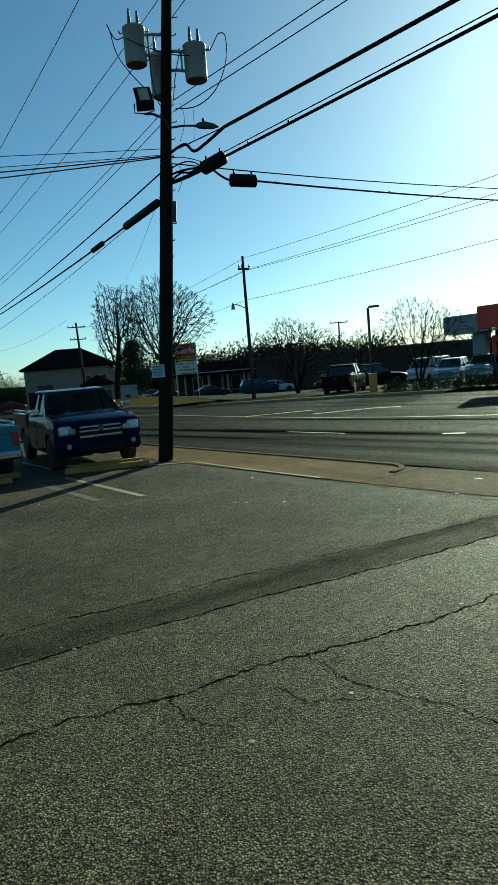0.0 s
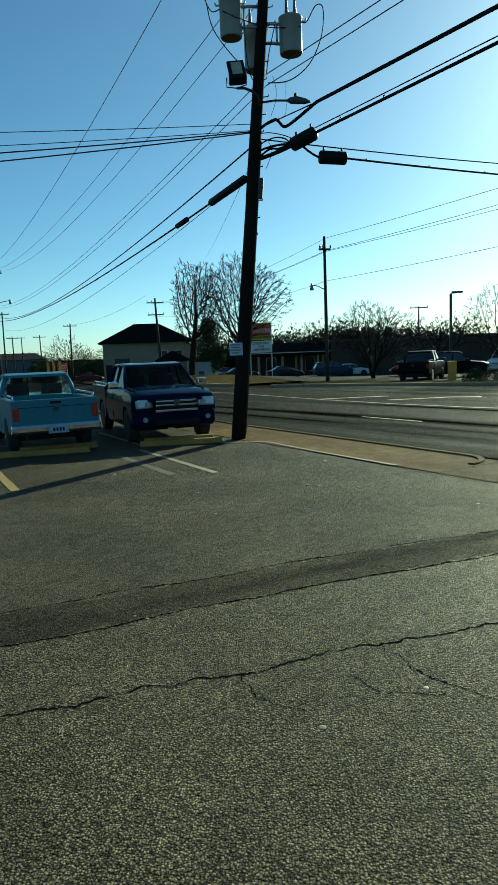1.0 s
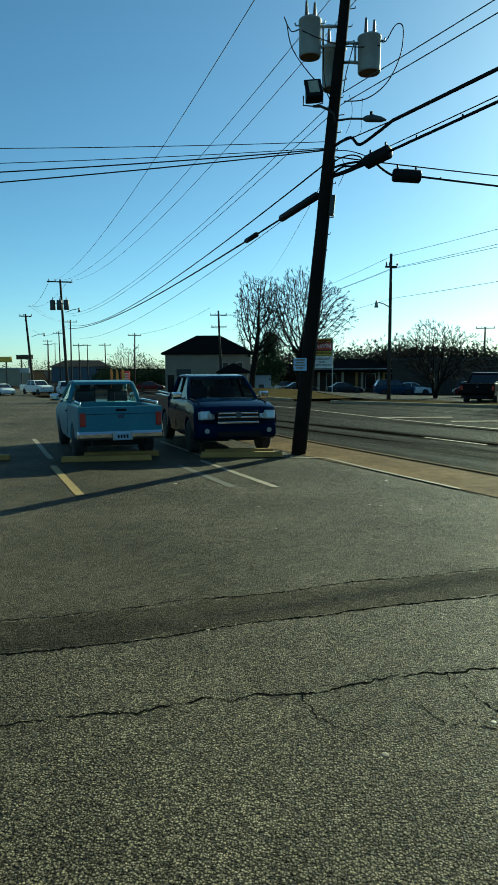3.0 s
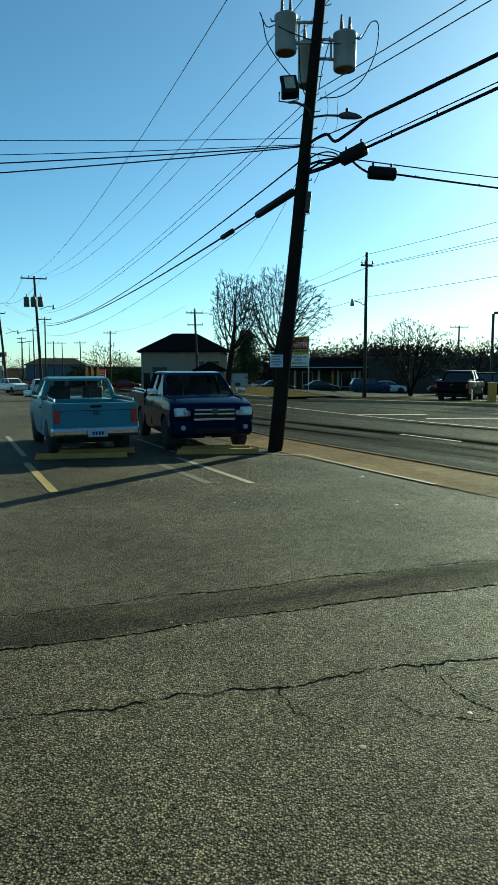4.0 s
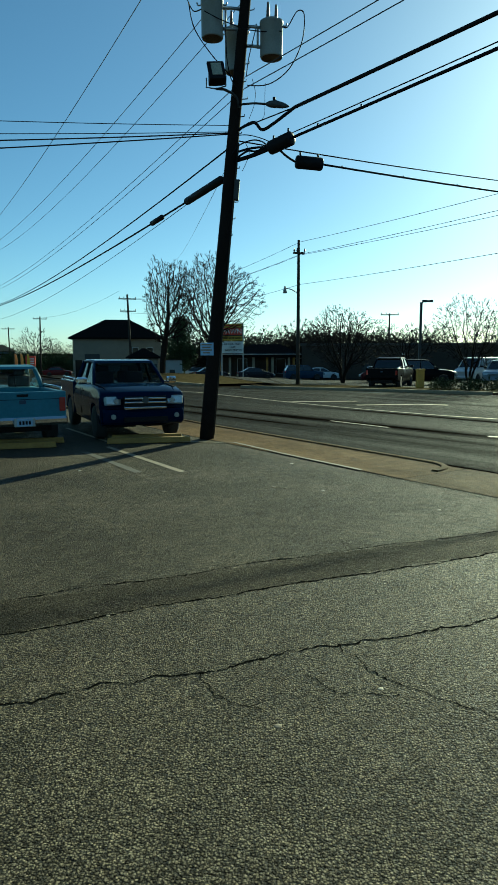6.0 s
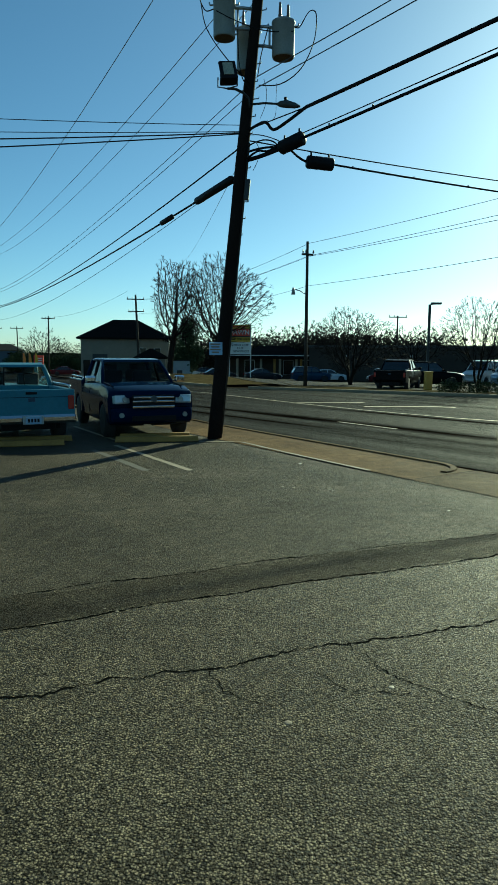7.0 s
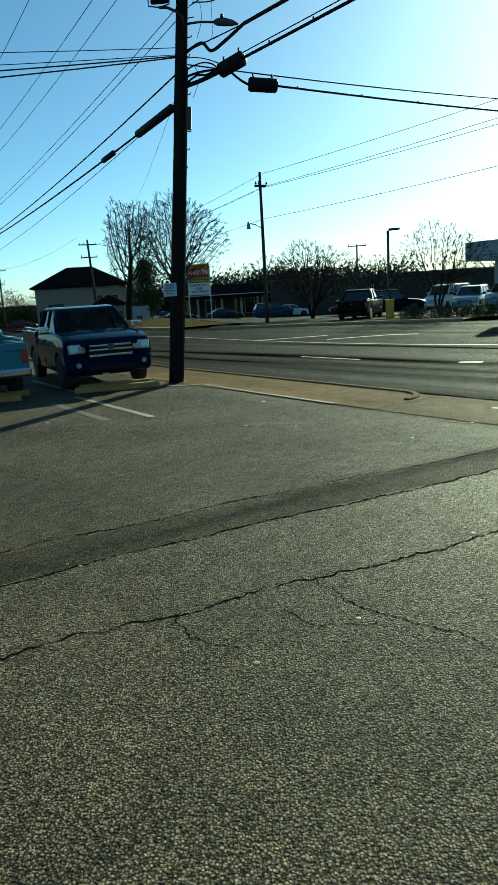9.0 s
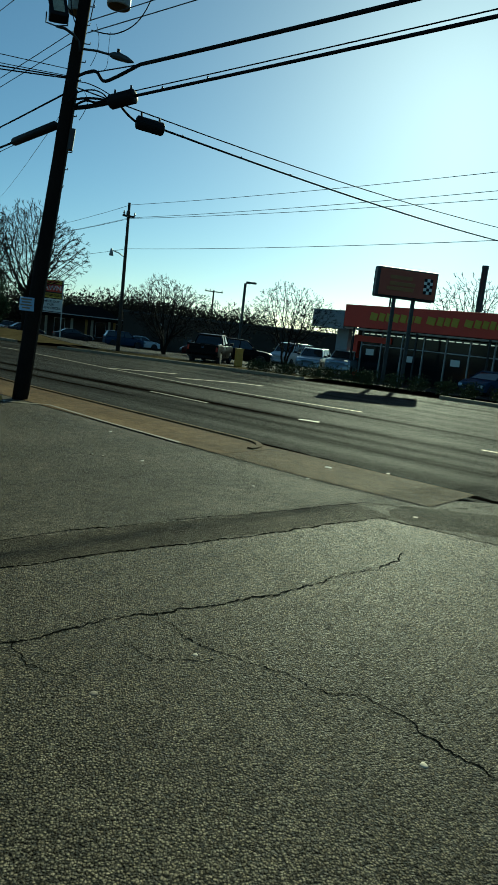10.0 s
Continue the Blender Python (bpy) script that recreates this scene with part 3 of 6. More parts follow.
def transformer(at, r, h, holder, m0, label, bush=2):
    """A can with lid, rim, bushings on top, bracket arms to the pole and fins."""
    t = thing("pole_transformer", pose(*at), label, "transformer", "pole transformers")
    bm = bmesh.new()
    prof = ((0.0, 0.94), (0.01, 0.97), (0.03, 1.0), (h - 0.08, 1.0), (h - 0.07, 1.05), (h - 0.03, 1.05), (h - 0.01, 0.9), (h + 0.03, 0.55))
    bm_tube(bm, [(0, 0, z) for z, _ in prof], [r * k for _, k in prof], 24)
    part("tank", bm, M_TANK, t, smooth=False)
    bm = bmesh.new()
    bm_tube(bm, [(0, 0, -0.006), (0, 0, 0.02)], r * 0.86, 20)
    part("base_plate", bm, mat("rusty_plate", (0.11, 0.08, 0.04), 0.7, vary=0.4, scale=9), t, "rusty base plate")
    for i in range(bush):
        bm = bmesh.new()
        x = (-0.07, 0.09)[i]
        hh = 0.34 - 0.05 * i
        zz = [h + hh * j / 10 for j in range(11)]
        bm_tube(bm, [(x, 0, z) for z in zz], [0.018 + (0.030 if j % 2 else 0.018) * (1 - j / 11) for j in range(11)], 8)
        part("bushing", bm, M_CERAMIC, t, smooth=True)
    d = Vector(holder) - Vector(at)
    for z in (0.20, h - 0.14):
        bm = bmesh.new()
        e = Vector((d.x, d.y, 0))
        bm_tube(bm, [e.normalized() * r * 0.95 + Vector((0, 0, z)), e * 0.6 + Vector((0, 0, z + 0.02)), e * 0.95 + Vector((0, 0, z + 0.02))], 0.032, 8)
        part("bracket", bm, M_STEEL, t)
    bm = bmesh.new()
    bm_tube(bm, [e.normalized() * (r + 0.05) + Vector((0, 0, 0.18)), e.normalized() * (r + 0.05) + Vector((0, 0, h - 0.12))], 0.022, 6)
    part("bracket_bar", bm, M_STEEL, t)
    for sx in (-1, 1):
        bm = bmesh.new()
        s = Vector((sx * r, -0.03, h - 0.12))
        bm_tube(bm, [s, s + Vector((sx * 0.06, 0, 0.0)), s + Vector((sx * 0.08, 0, 0.05))], 0.016, 6)
        part("lifting_lug", bm, M_STEEL, t)
    return t


transformer((-0.06, 14.75, 7.93), 0.215, 0.72, onpole(8.2), None, "pale grey can transformer hung beside the pole")
transformer((0.36, 15.28, 7.50), 0.205, 0.85, onpole(7.8), None, "pale grey can transformer behind the pole", 1)
transformer((1.10, 14.95, 7.64), 0.225, 0.70, onpole(7.9), None, "pale grey can transformer with bent bracket pipes", 2)

# flood light on a bent pipe
fl = thing("flood_light", pose(0.02, 14.55, 7.02), "black box flood light on a bent pipe bracket", "flood light")
bm = bmesh.new()
bm_box(bm, (0.34, 0.22, 0.40), (0, 0, 0.19), pose(0, 0, 0, -22, -6, 14), 0.03)
for v in bm.verts:
    if v.co.y > 0.19 * 0.3:
        v.co.x *= 0.75
part("housing", bm, M_BLACK, fl)
bm = bmesh.new()
bm_box(bm, (0.20, 0.012, 0.27), (0.0, 0, 0.0), pose(0, 0, 0, 0, 0, 0))
bmesh.ops.transform(bm, matrix=Matrix.Translation((0, 0, 0.19)) @ pose(0, 0, 0, -22, -6, 14) @ Matrix.Translation((0, -0.112, 0.01)), verts=bm.verts)
part("lens", bm, mat("floodlight_lens", (0.45, 0.42, 0.30), 0.2, 0.3, vary=0.4, scale=14, bump=0.1), fl, "dull yellowish glass lens")
bm = bmesh.new()
bm_tube(bm, [(-0.19, 0.02, 0.12), (-0.19, 0.0, -0.06), (0.0, 0.0, -0.09), (0.19, 0.0, -0.04), (0.19, 0.02, 0.16)], 0.014, 6)
part("yoke", bm, M_DARKSTEEL, fl)
bm = bmesh.new()
bm_tube(bm, [(0.0, 0.0, -0.09), (0.15, 0.08, -0.07), (0.30, 0.2, -0.10), (0.40, 0.25, -0.18), (0.42, 0.26, -0.36)], 0.026, 8)
part("arm_pipe", bm, M_DARKSTEEL, fl)

# street lamp arm
la = thing("street_lamp", pose(*onpole(6.78)), "grey cobra-head street lamp on a thin arm", "street lamp")
bm = bmesh.new()
bm_tube(bm, [(0.1, 0, -0.02), (0.35, 0.0, 0.0), (0.64, 0.0, -0.02)], 0.022, 8)
part("arm", bm, M_DARKSTEEL, la)
bm = bmesh.new()
bm_tube(bm, [(0.60, 0, -0.02), (0.66, 0, -0.02), (0.78, 0, -0.02), (0.95, 0, -0.05), (1.06, 0, -0.07)], [0.03, 0.06, 0.075, 0.055, 0.015], 10)
part("head", bm, M_CAN, la, smooth=True)
bm = bmesh.new()
bm_tube(bm, [(0.76, 0, 0.04), (0.76, 0, 0.11)], 0.03, 8)
part("photocell", bm, M_BLACK, la)

# meter box and notice on the pole
bm = bmesh.new()
bm_box(bm, (0.10, 0.14, 0.40), (0, 0, 0), bevel=0.012)
ob = solo("junction_box", bm, M_DARKSTEEL, "small dark metal box fixed to the pole", "junction box")
ob.matrix_basis = Matrix.Translation(onpole(5.1) + Vector((0.17, -0.03, 0))) @ pose(0, 0, 0, 0, 5.5, 0)
sg = thing("notice_sign", pose(-0.22, 14.70, 1.90, 0, 0, 0), "faded pale blue notice sign fixed to the pole", "sign")
bm = bmesh.new()
bm_box(bm, (0.27, 0.012, 0.26), bevel=0.004)
part("panel", bm, mat("faded_blue_panel", (0.30, 0.42, 0.60), 0.5, vary=0.2, scale=6), sg)
for i, w in enumerate((0.21, 0.17, 0.22, 0.15)):
    bm = bmesh.new()
    bm_box(bm, (w, 0.004, 0.03), (-0.01, -0.008, 0.09 - 0.055 * i))
    part("text_bar", bm, M_WHITE_LINE, sg)

# cables at the leaning pole
RD = Vector((0.574, -0.819, 0))
LP = Vector((-29.2, 69.0, 0))
for a, b, s in ((ARM[0], LP + Vector((-1.0, -0.4, 11.15)), 1.3), (ARM[1], LP + Vector((0, 0, 11.2)), 1.3), (ARM[2], LP + Vector((1.1, 0.5, 11.25)), 1.3)):
    cable(a + Vector((0, 0, 0.2)), b, s, 0.010)
    cable(a + Vector((0, 0, 0.2)), a + RD * 40 + Vector((0, 0, 0.6)), 0.7, 0.010)
for z in (7.28, 7.06):
    cable(onpole(z) + Vector((0.12, 0.05, 0)), LP + Vector((0.2, 0, z + 0.4)), 1.1, 0.009)
    cable(onpole(z) + Vector((0.14, 0, 0)), onpole(z) + RD * 40 + Vector((0, 0, 0.4)), 0.35, 0.010)
cable(onpole(5.98), LP + Vector((0.3, 0, 6.5)), 1.1, 0.018, "black overhead cable sagging to the next pole", M_CABLE)
cable(onpole(5.42), LP + Vector((0.3, 0, 6.15)), 0.75, 0.024, "black overhead cable sagging to the next pole", M_CABLE)
cable(onpole(5.46), LP + Vector((0.5, 0, 5.3)), 1.15, 0.008)


def sleeve(a, b, r, label, name="splice_case"):
    a, b = Vector(a), Vector(b)
    bm = bmesh.new()
    bm_tube(bm, [a.lerp(b, k) for k in (0, 0.02, 0.06, 0.94, 0.98, 1)], [r * 0.3, r * (0.85 if name == "splice_case" else 0.5), r, r, r * (0.85 if name == "splice_case" else 0.6), r * 0.3], 12)
    ob = thing(name, None, label, "splice case", "splice cases on the cables")
    part("case", bm, M_BLACK, ob, smooth=False)
    for k in (0.18, 0.82) if name == "splice_case" else ():
        bm = bmesh.new()
        c = a.lerp(b, k)
        bm_tube(bm, [c + Vector((0, 0, r * 0.9)), c + Vector((0, 0, r + 0.07))], 0.02, 6)
        part("hanger", bm, M_DARKSTEEL, ob)


w = wire_pts(onpole(5.42), LP + Vector((0.3, 0, 6.15)), 0.75, 200)
sleeve(w[1], w[8], 0.085, "long black sleeve round the sagging cable", "cable_sleeve")
sleeve(w[13], w[16], 0.066, "short black splice sleeve on the cable", "cable_sleeve")

# thick cables along the road
c1 = onpole(6.22) + RD * 0.1
hump = [onpole(6.2), onpole(6.3) + Vector((0.22, -0.15, 0.0)), onpole(6.3) + Vector((0.42, -0.35, 0.0)), onpole(6.2) + Vector((0.58, -0.55, -0.10)), onpole(6.2) + Vector((0.80, -0.85, -0.08)), Vector((1.52, 13.65, 6.27))]
bm = bmesh.new()
bm_tube(bm, smooth_line(hump), 0.030, 8)
solo("cable_loop", bm, M_CABLE, "black cable drip loop beside the pole", "overhead wire", "overhead wires", smooth=True)
cable(hump[-1], hump[-1] + RD * 38 + Vector((0, 0, 0.2)), 0.25, 0.033, "thick black overhead cable along the road", M_CABLE)
cable(onpole(6.25), hump[-1], 0.0, 0.012, "thin support wire above the cable loop", M_CABLE)
sp1a, sp1b = Vector((1.065, 14.55, 5.81)), Vector((1.50, 14.18, 5.90))
sleeve(sp1a, sp1b, 0.135, "large black splice case on the overhead cable")
cable(onpole(5.66), sp1a, 0.02, 0.040, "thick black cable bundle at the pole", M_CABLE, n=6)
cable(onpole(5.80), sp1a + Vector((0, 0, 0.02)), -0.05, 0.022, "black cable loop at the pole", M_CABLE, n=10)
cable(sp1b, sp1b + RD * 38 + Vector((0, 0, 0.45)), 0.15, 0.027, "thick black overhead cable along the road", M_CABLE)
cable(sp1b + Vector((0, 0, 0.09)), sp1b + RD * 38 + Vector((0, 0, 0.50)), 0.15, 0.010, "thin support wire above a thick cable", M_CABLE)
XE = Vector((15.85, 24.2, 6.50))
sp2a, sp2b = Vector((1.575, 14.6, 5.57)), Vector((2.13, 14.7, 5.54))
sleeve(sp2a, sp2b, 0.125, "large black splice case on the overhead cable")
cable(sp1b - Vector((0.3, -0.2, 0.1)), sp2a, 0.03, 0.022, "black cable between two splice cases", M_CABLE, n=8)
cable(sp2b, XE + (XE - sp2b) * 0.5 + Vector((0, 0, 0.1)), 0.25, 0.020, "black overhead cable crossing the road", M_CABLE)
cable(onpole(6.08), XE + (XE - sp2b) * 0.5 + Vector((0, 0, 0.75)), 0.35, 0.013, "black overhead cable crossing the road", M_CABLE)


def clamps(ob, a, b_, sag, ks, r):
    w_ = wire_pts(a, b_, sag, 100)
    for k in ks:
        bm = bmesh.new()
        p = w_[k]
        bm_box(bm, (0.03, 0.03, 0.035 + r), p + Vector((0, 0, r)), None, 0.01)
        part("clamp", bm, M_DARKSTEEL, ob)


for o_ in [o for o in scene.objects if o.name.startswith("overhead_wire")]:
    if o_["label"] == "thick black overhead cable along the road" and o_.data.vertices[0].co.z < 6.1:
        clamps(o_, sp1b, sp1b + RD * 38 + Vector((0, 0, 0.45)), 0.15, (2, 5), 0.03)
    elif o_["label"] == "black overhead cable crossing the road" and o_.data.vertices[0].co.x > 1:
        clamps(o_, sp2b, XE + (XE - sp2b) * 0.5 + Vector((0, 0, 0.1)), 0.25, (2, 9, 16), 0.015)
# service drops to a building beside the lot
for z, e in ((6.36, (-5.31, 13.22, 6.12)), (6.24, (-5.31, 13.22, 5.86)), (6.22, (-5.32, 13.22, 5.71)), (6.2, (-5.33, 13.2, 5.53))):
    a = onpole(z)
    e = Vector(e)
    cable(a, a + (e - a) * 2.4, 0.12, 0.012 if z < 6.23 else 0.007, "dark service wire running off beside the lot", M_CABLE)
cable(onpole(5.75), (-11.5, 95.0, 14.5), 0.5, 0.006)

# loose leads round the transformers
for pts, r in (([(-0.27, 14.7, 8.45), (-0.42, 14.6, 8.38), (-0.55, 14.55, 8.62), (-0.5, 14.55, 8.5), (-0.38, 14.5, 8.0), (0.0, 14.6, 7.5), (0.48, 14.8, 7.1)], 0.011),
               ([(1.32, 14.9, 8.2), (1.42, 14.85, 8.18), (1.6, 14.85, 8.46), (1.74, 14.85, 8.4), (1.7, 14.85, 7.9), (1.45, 14.85, 7.4), (1.05, 14.85, 7.12), (0.62, 14.85, 7.1)], 0.011),
               ([(-0.2, 14.55, 8.35), (0.1, 14.55, 8.2), (0.6, 14.7, 8.08), (1.0, 14.75, 8.05), (1.3, 14.8, 8.08)], 0.010),
               ([(0.2, 14.8, 8.2), (0.22, 14.78, 7.6), (0.3, 14.75, 7.2), (0.45, 14.8, 7.0)], 0.010),
               ([(0.80, 14.9, 8.2), (0.66, 14.95, 7.7), (0.60, 14.9, 7.3)], 0.010),
               ([(0.72, 14.8, 7.2), (0.78, 14.75, 6.95), (0.76, 14.75, 6.7), (0.66, 14.78, 6.45)], 0.005),
               ([(0.98, 14.75, 7.1), (0.97, 14.75, 6.85), (0.96, 14.75, 6.5), (0.85, 14.75, 6.38), (0.80, 14.75, 6.40)], 0.004),
               ([(0.38, 14.75, 6.12), (0.62, 14.72, 6.12), (0.88, 14.68, 6.05), (1.12, 14.6, 5.93)], 0.009),
               ([(0.30, 14.72, 5.72), (0.45, 14.66, 5.90), (0.72, 14.62, 5.99), (0.92, 14.58, 5.95), (1.02, 14.56, 5.86)], 0.014),
               ([(0.40, 14.75, 5.68), (0.62, 14.68, 5.80), (0.80, 14.62, 5.78), (1.0, 14.56, 5.84)], 0.020),
               ([(0.58, 14.8, 6.0), (0.66, 14.75, 5.8), (0.60, 14.75, 5.6), (0.52, 14.78, 5.45)], 0.006)):
    bm = bmesh.new()
    bm_tube(bm, smooth_line(pts), r, 6)
    solo("lead_wire", bm, M_CABLE, "thin black lead wire hanging at the transformers", "wire", "lead wires on the pole", smooth=True)


def plain_pole(at, h, r, arms, label, lamp=None, cans=False, lean=(0, 0), rz=0):
    """A wooden pole with crossarms (height, length), insulators, perhaps a lamp and cans."""
    x, y = at
    z0 = gz(x, y) - 0.05
    p = thing("utility_pole", pose(x, y, z0), label, "utility pole", "utility poles")
    bm = bmesh.new()
    bm_tube(bm, [(lean[0] * k, lean[1] * k, h * k) for k in (0, 0.25, 0.5, 0.75, 1)], [r * (1 - 0.4 * k) for k in (0, 0.25, 0.5, 0.75, 1)], 10)
    part("shaft", bm, M_POLE2, p, smooth=True)
    turn = pose(0, 0, 0, rz=rz)
    for z, w in arms:
        c = Vector((lean[0] * z / h, lean[1] * z / h, z))
        bm = bmesh.new()
        bm_box(bm, (w, 0.10, 0.13), (0, 0, 0), bevel=0.01)
        bmesh.ops.transform(bm, matrix=Matrix.Translation(c + Vector((0, -0.14, 0))) @ turn, verts=bm.verts)
        part("crossarm", bm, M_POLE2, p)
        for o in (-0.46, -0.2, 0.46):
            insulator(c + turn @ Vector((o * w, -0.14, 0.06)), p, 0.24, 0.07)
    if lamp:
        bm = bmesh.new()
        z, dx = lamp
        bm_tube(bm, [(0, 0, z), (dx * 0.5, -0.1, z + 0.25), (dx, -0.2, z + 0.35)], 0.035, 6)
        part("lamp_arm", bm, M_STEEL, p)
        bm = bmesh.new()
        bm_tube(bm, [(dx, -0.2, z + 0.45), (dx, -0.2, z + 0.2), (dx, -0.2, z + 0.0)], [0.06, 0.11, 0.14], 10)
        part("lamp_head", bm, M_TANK, p)
    if cans:
        # Cans in the darkened grey, their shaded near side put into the colour.
        for i, o in enumerate((-0.75, 0.0, 0.75)):
            bm = bmesh.new()
            bm_tube(bm, [(o - 0.5, -0.3, h - 3.2), (o - 0.5, -0.3, h - 3.17), (o - 0.5, -0.3, h - 2.22), (o - 0.5, -0.3, h - 2.18), (o - 0.5, -0.3, h - 2.17), (o - 0.5, -0.3, h - 1.85)], [0.26, 0.29, 0.29, 0.2, 0.05, 0.03], 12)
            part("transformer_can", bm, M_CAN, p)
        bm = bmesh.new()
        bm_tube(bm, [(-1.25, -0.2, h - 2.5), (0.25, -0.2, h - 2.5)], 0.04, 6)
        part("can_bracket", bm, M_STEEL, p)
    return p


plain_pole((LP.x, LP.y), 12.4, 0.18, ((12.15, 2.6),), "dark wooden pole with crossarm and three transformer cans", (8.95, 1.6), True, (-0.62, 0.3), 25)
FPL = Vector((3.2, 46.6, 0))
plain_pole((3.2, 46.6), 9.6, 0.14, ((8.75, 0.8),), "wooden utility pole with a small lamp arm across the road", (6.15, -0.9), False, (0, 0), 20)
plain_pole((-17.0, 92.0), 11.2, 0.2, ((10.6, 2.3), (9.0, 2.1)), "wooden utility pole with two crossarms before the house", None, False, (-0.4, 0), 10)
for x, y, h, w in ((-36.9, 114.6, 9.8, 2.2), (-52.0, 141.0, 9.2, 2.6), (-58, 141, 9.2, 2.4), (-50, 118, 12.5, 2.4), (-62, 140, 11.8, 2.4), (-80, 172, 11.5, 2.4), (-88, 190, 11, 2.4), (-72, 180, 10.5, 2.2), (-100, 220, 12, 2.2), (-108, 232, 12, 2.2)):
    plain_pole((x, y), h, 0.17, ((h - 0.4, w),), "distant wooden utility pole with a crossarm", None, False, (random.uniform(-0.5, 0.3), 0), random.uniform(0, 30))
plain_pole((-40.5, 84.0), 10.5, 0.2, ((10.2, 1.6),), "wooden utility pole along the road", (7.6, 1.8), False, (-0.8, 0), 40)
plain_pole((17.5, 92), 8.6, 0.17, ((8.4, 2.4),), "distant wooden utility pole with a crossarm")
plain_pole((36, 76.5), 9.6, 0.17, ((9.4, 2.2),), "distant wooden utility pole behind the shop")
for z, e, sg_ in ((9.15, (15.6, 24.77, 9.2), 0.3), (8.35, (15.3, 24.1, 8.35), 0.3), (8.3, (16.07, 25.2, 8.35), 0.3), (6.4, (14.98, 22.95, 6.4), 0.3)):
    a = FPL + Vector((0.1, 0, z))
    cable(a, a + (Vector(e) - a) * 1.7, sg_, 0.012)
    cable(a, Vector((-18.6 + (z - 6.4) * 0.3, 92.0, gz(-18, 92) + (10.5 if z > 7 else 8.9))), 0.9, 0.012)
for a, b in ((LP + Vector((-1.5, -0.4, 11.15)), (-41, 84.0, 10.0)), (LP + Vector((0.3, 0.2, 11.15)), (-40.2, 84.0, 10.0)), (LP + Vector((0, 0, 6.4)), (-40.4, 84, 7)), ((-40.8, 84, 10.2), (-50.2, 118, 10.6)), ((-40.3, 84, 10.2), (-49.5, 118, 10.6)), ((-50, 118, 10.6), (-62, 140, 10)), ((-18.5, 92, 10.2), (-36.9, 114.6, 7.9))):
    cable(a, b, 0.8, 0.014)


# ---- vehicles ----
M_DARKGLASS = mat("dark_car_glass", (0.012, 0.014, 0.016), 0.05, vary=0.1, bump=0.0, spec=0.8)
M_TINT = glass("tinted_car_glass", (0.35, 0.4, 0.42))


def car_paint(name, color, rough=0.35, metal=0.15, vary=0.08, spec=0.12, coat=0.03):
    return mat(name, color, rough, metal, vary=vary, scale=1.5, fine=14, bump=0.0, coat=coat, spec=spec)


def quad_pane(bm, a, b, c, d, inset=0.04, thick=0.006):
    """A pane within four corners, drawn in from them."""
    ps = [Vector(p) for p in (a, b, c, d)]
    m = sum(ps, Vector()) / 4
    ps = [p + (m - p).normalized() * inset for p in ps]
    n = (ps[1] - ps[0]).cross(ps[2] - ps[0]).normalized() * thick
    lo, hi = [bm.verts.new(p) for p in ps], [bm.verts.new(p + n) for p in ps]
    bm.faces.new(lo[::-1]), bm.faces.new(hi)
    for k in range(4):
        bm.faces.new((lo[k], lo[(k + 1) % 4], hi[(k + 1) % 4], hi[k]))
    bmesh.ops.recalc_face_normals(bm, faces=bm.faces)


def arch(xa, r, wz, low, n=9):
    a0 = math.asin(max(-1, min(1, (low - wz) / r)))
    return [(xa + r * math.cos(a), wz + r * math.sin(a)) for a in (math.pi - a0 + (2 * a0 - math.pi) * i / n for i in range(n + 1))]


def wheel(parent, x, y, r, w, rim):
    bm = bmesh.new()
    s = 1 if y > 0 else -1
    prof = ((0.62, -0.5), (0.9, -0.5), (0.97, -0.40), (1.0, -0.2), (1.0, 0.2), (0.97, 0.40), (0.9, 0.5), (0.62, 0.5), (0.60, 0.3))
    bm_tube(bm, [(x, y + w * o, r) for _, o in prof], [r * k for k, _ in prof], 24)
    wh = part("wheel", bm, M_RUBBER, parent, smooth=False)
    bm = bmesh.new()
    prof = ((0.60, 0.22), (0.60, 0.44), (0.52, 0.42), (0.42, 0.30), (0.18, 0.40), (0.06, 0.42))
    bm_tube(bm, [(x, y + s * w * o, r) for _, o in prof], [r * k for k, _ in prof], 20)
    for i in range(5):
        a = i * 2 * math.pi / 5
        bm_box(bm, (r * 0.40, 0.03, r * 0.13), (x + math.cos(a) * r * 0.34, y + s * w * 0.42, r + math.sin(a) * r * 0.34), pose(0, 0, 0, 0, -math.degrees(a), 0))
    part("rim", bm, rim, wh)


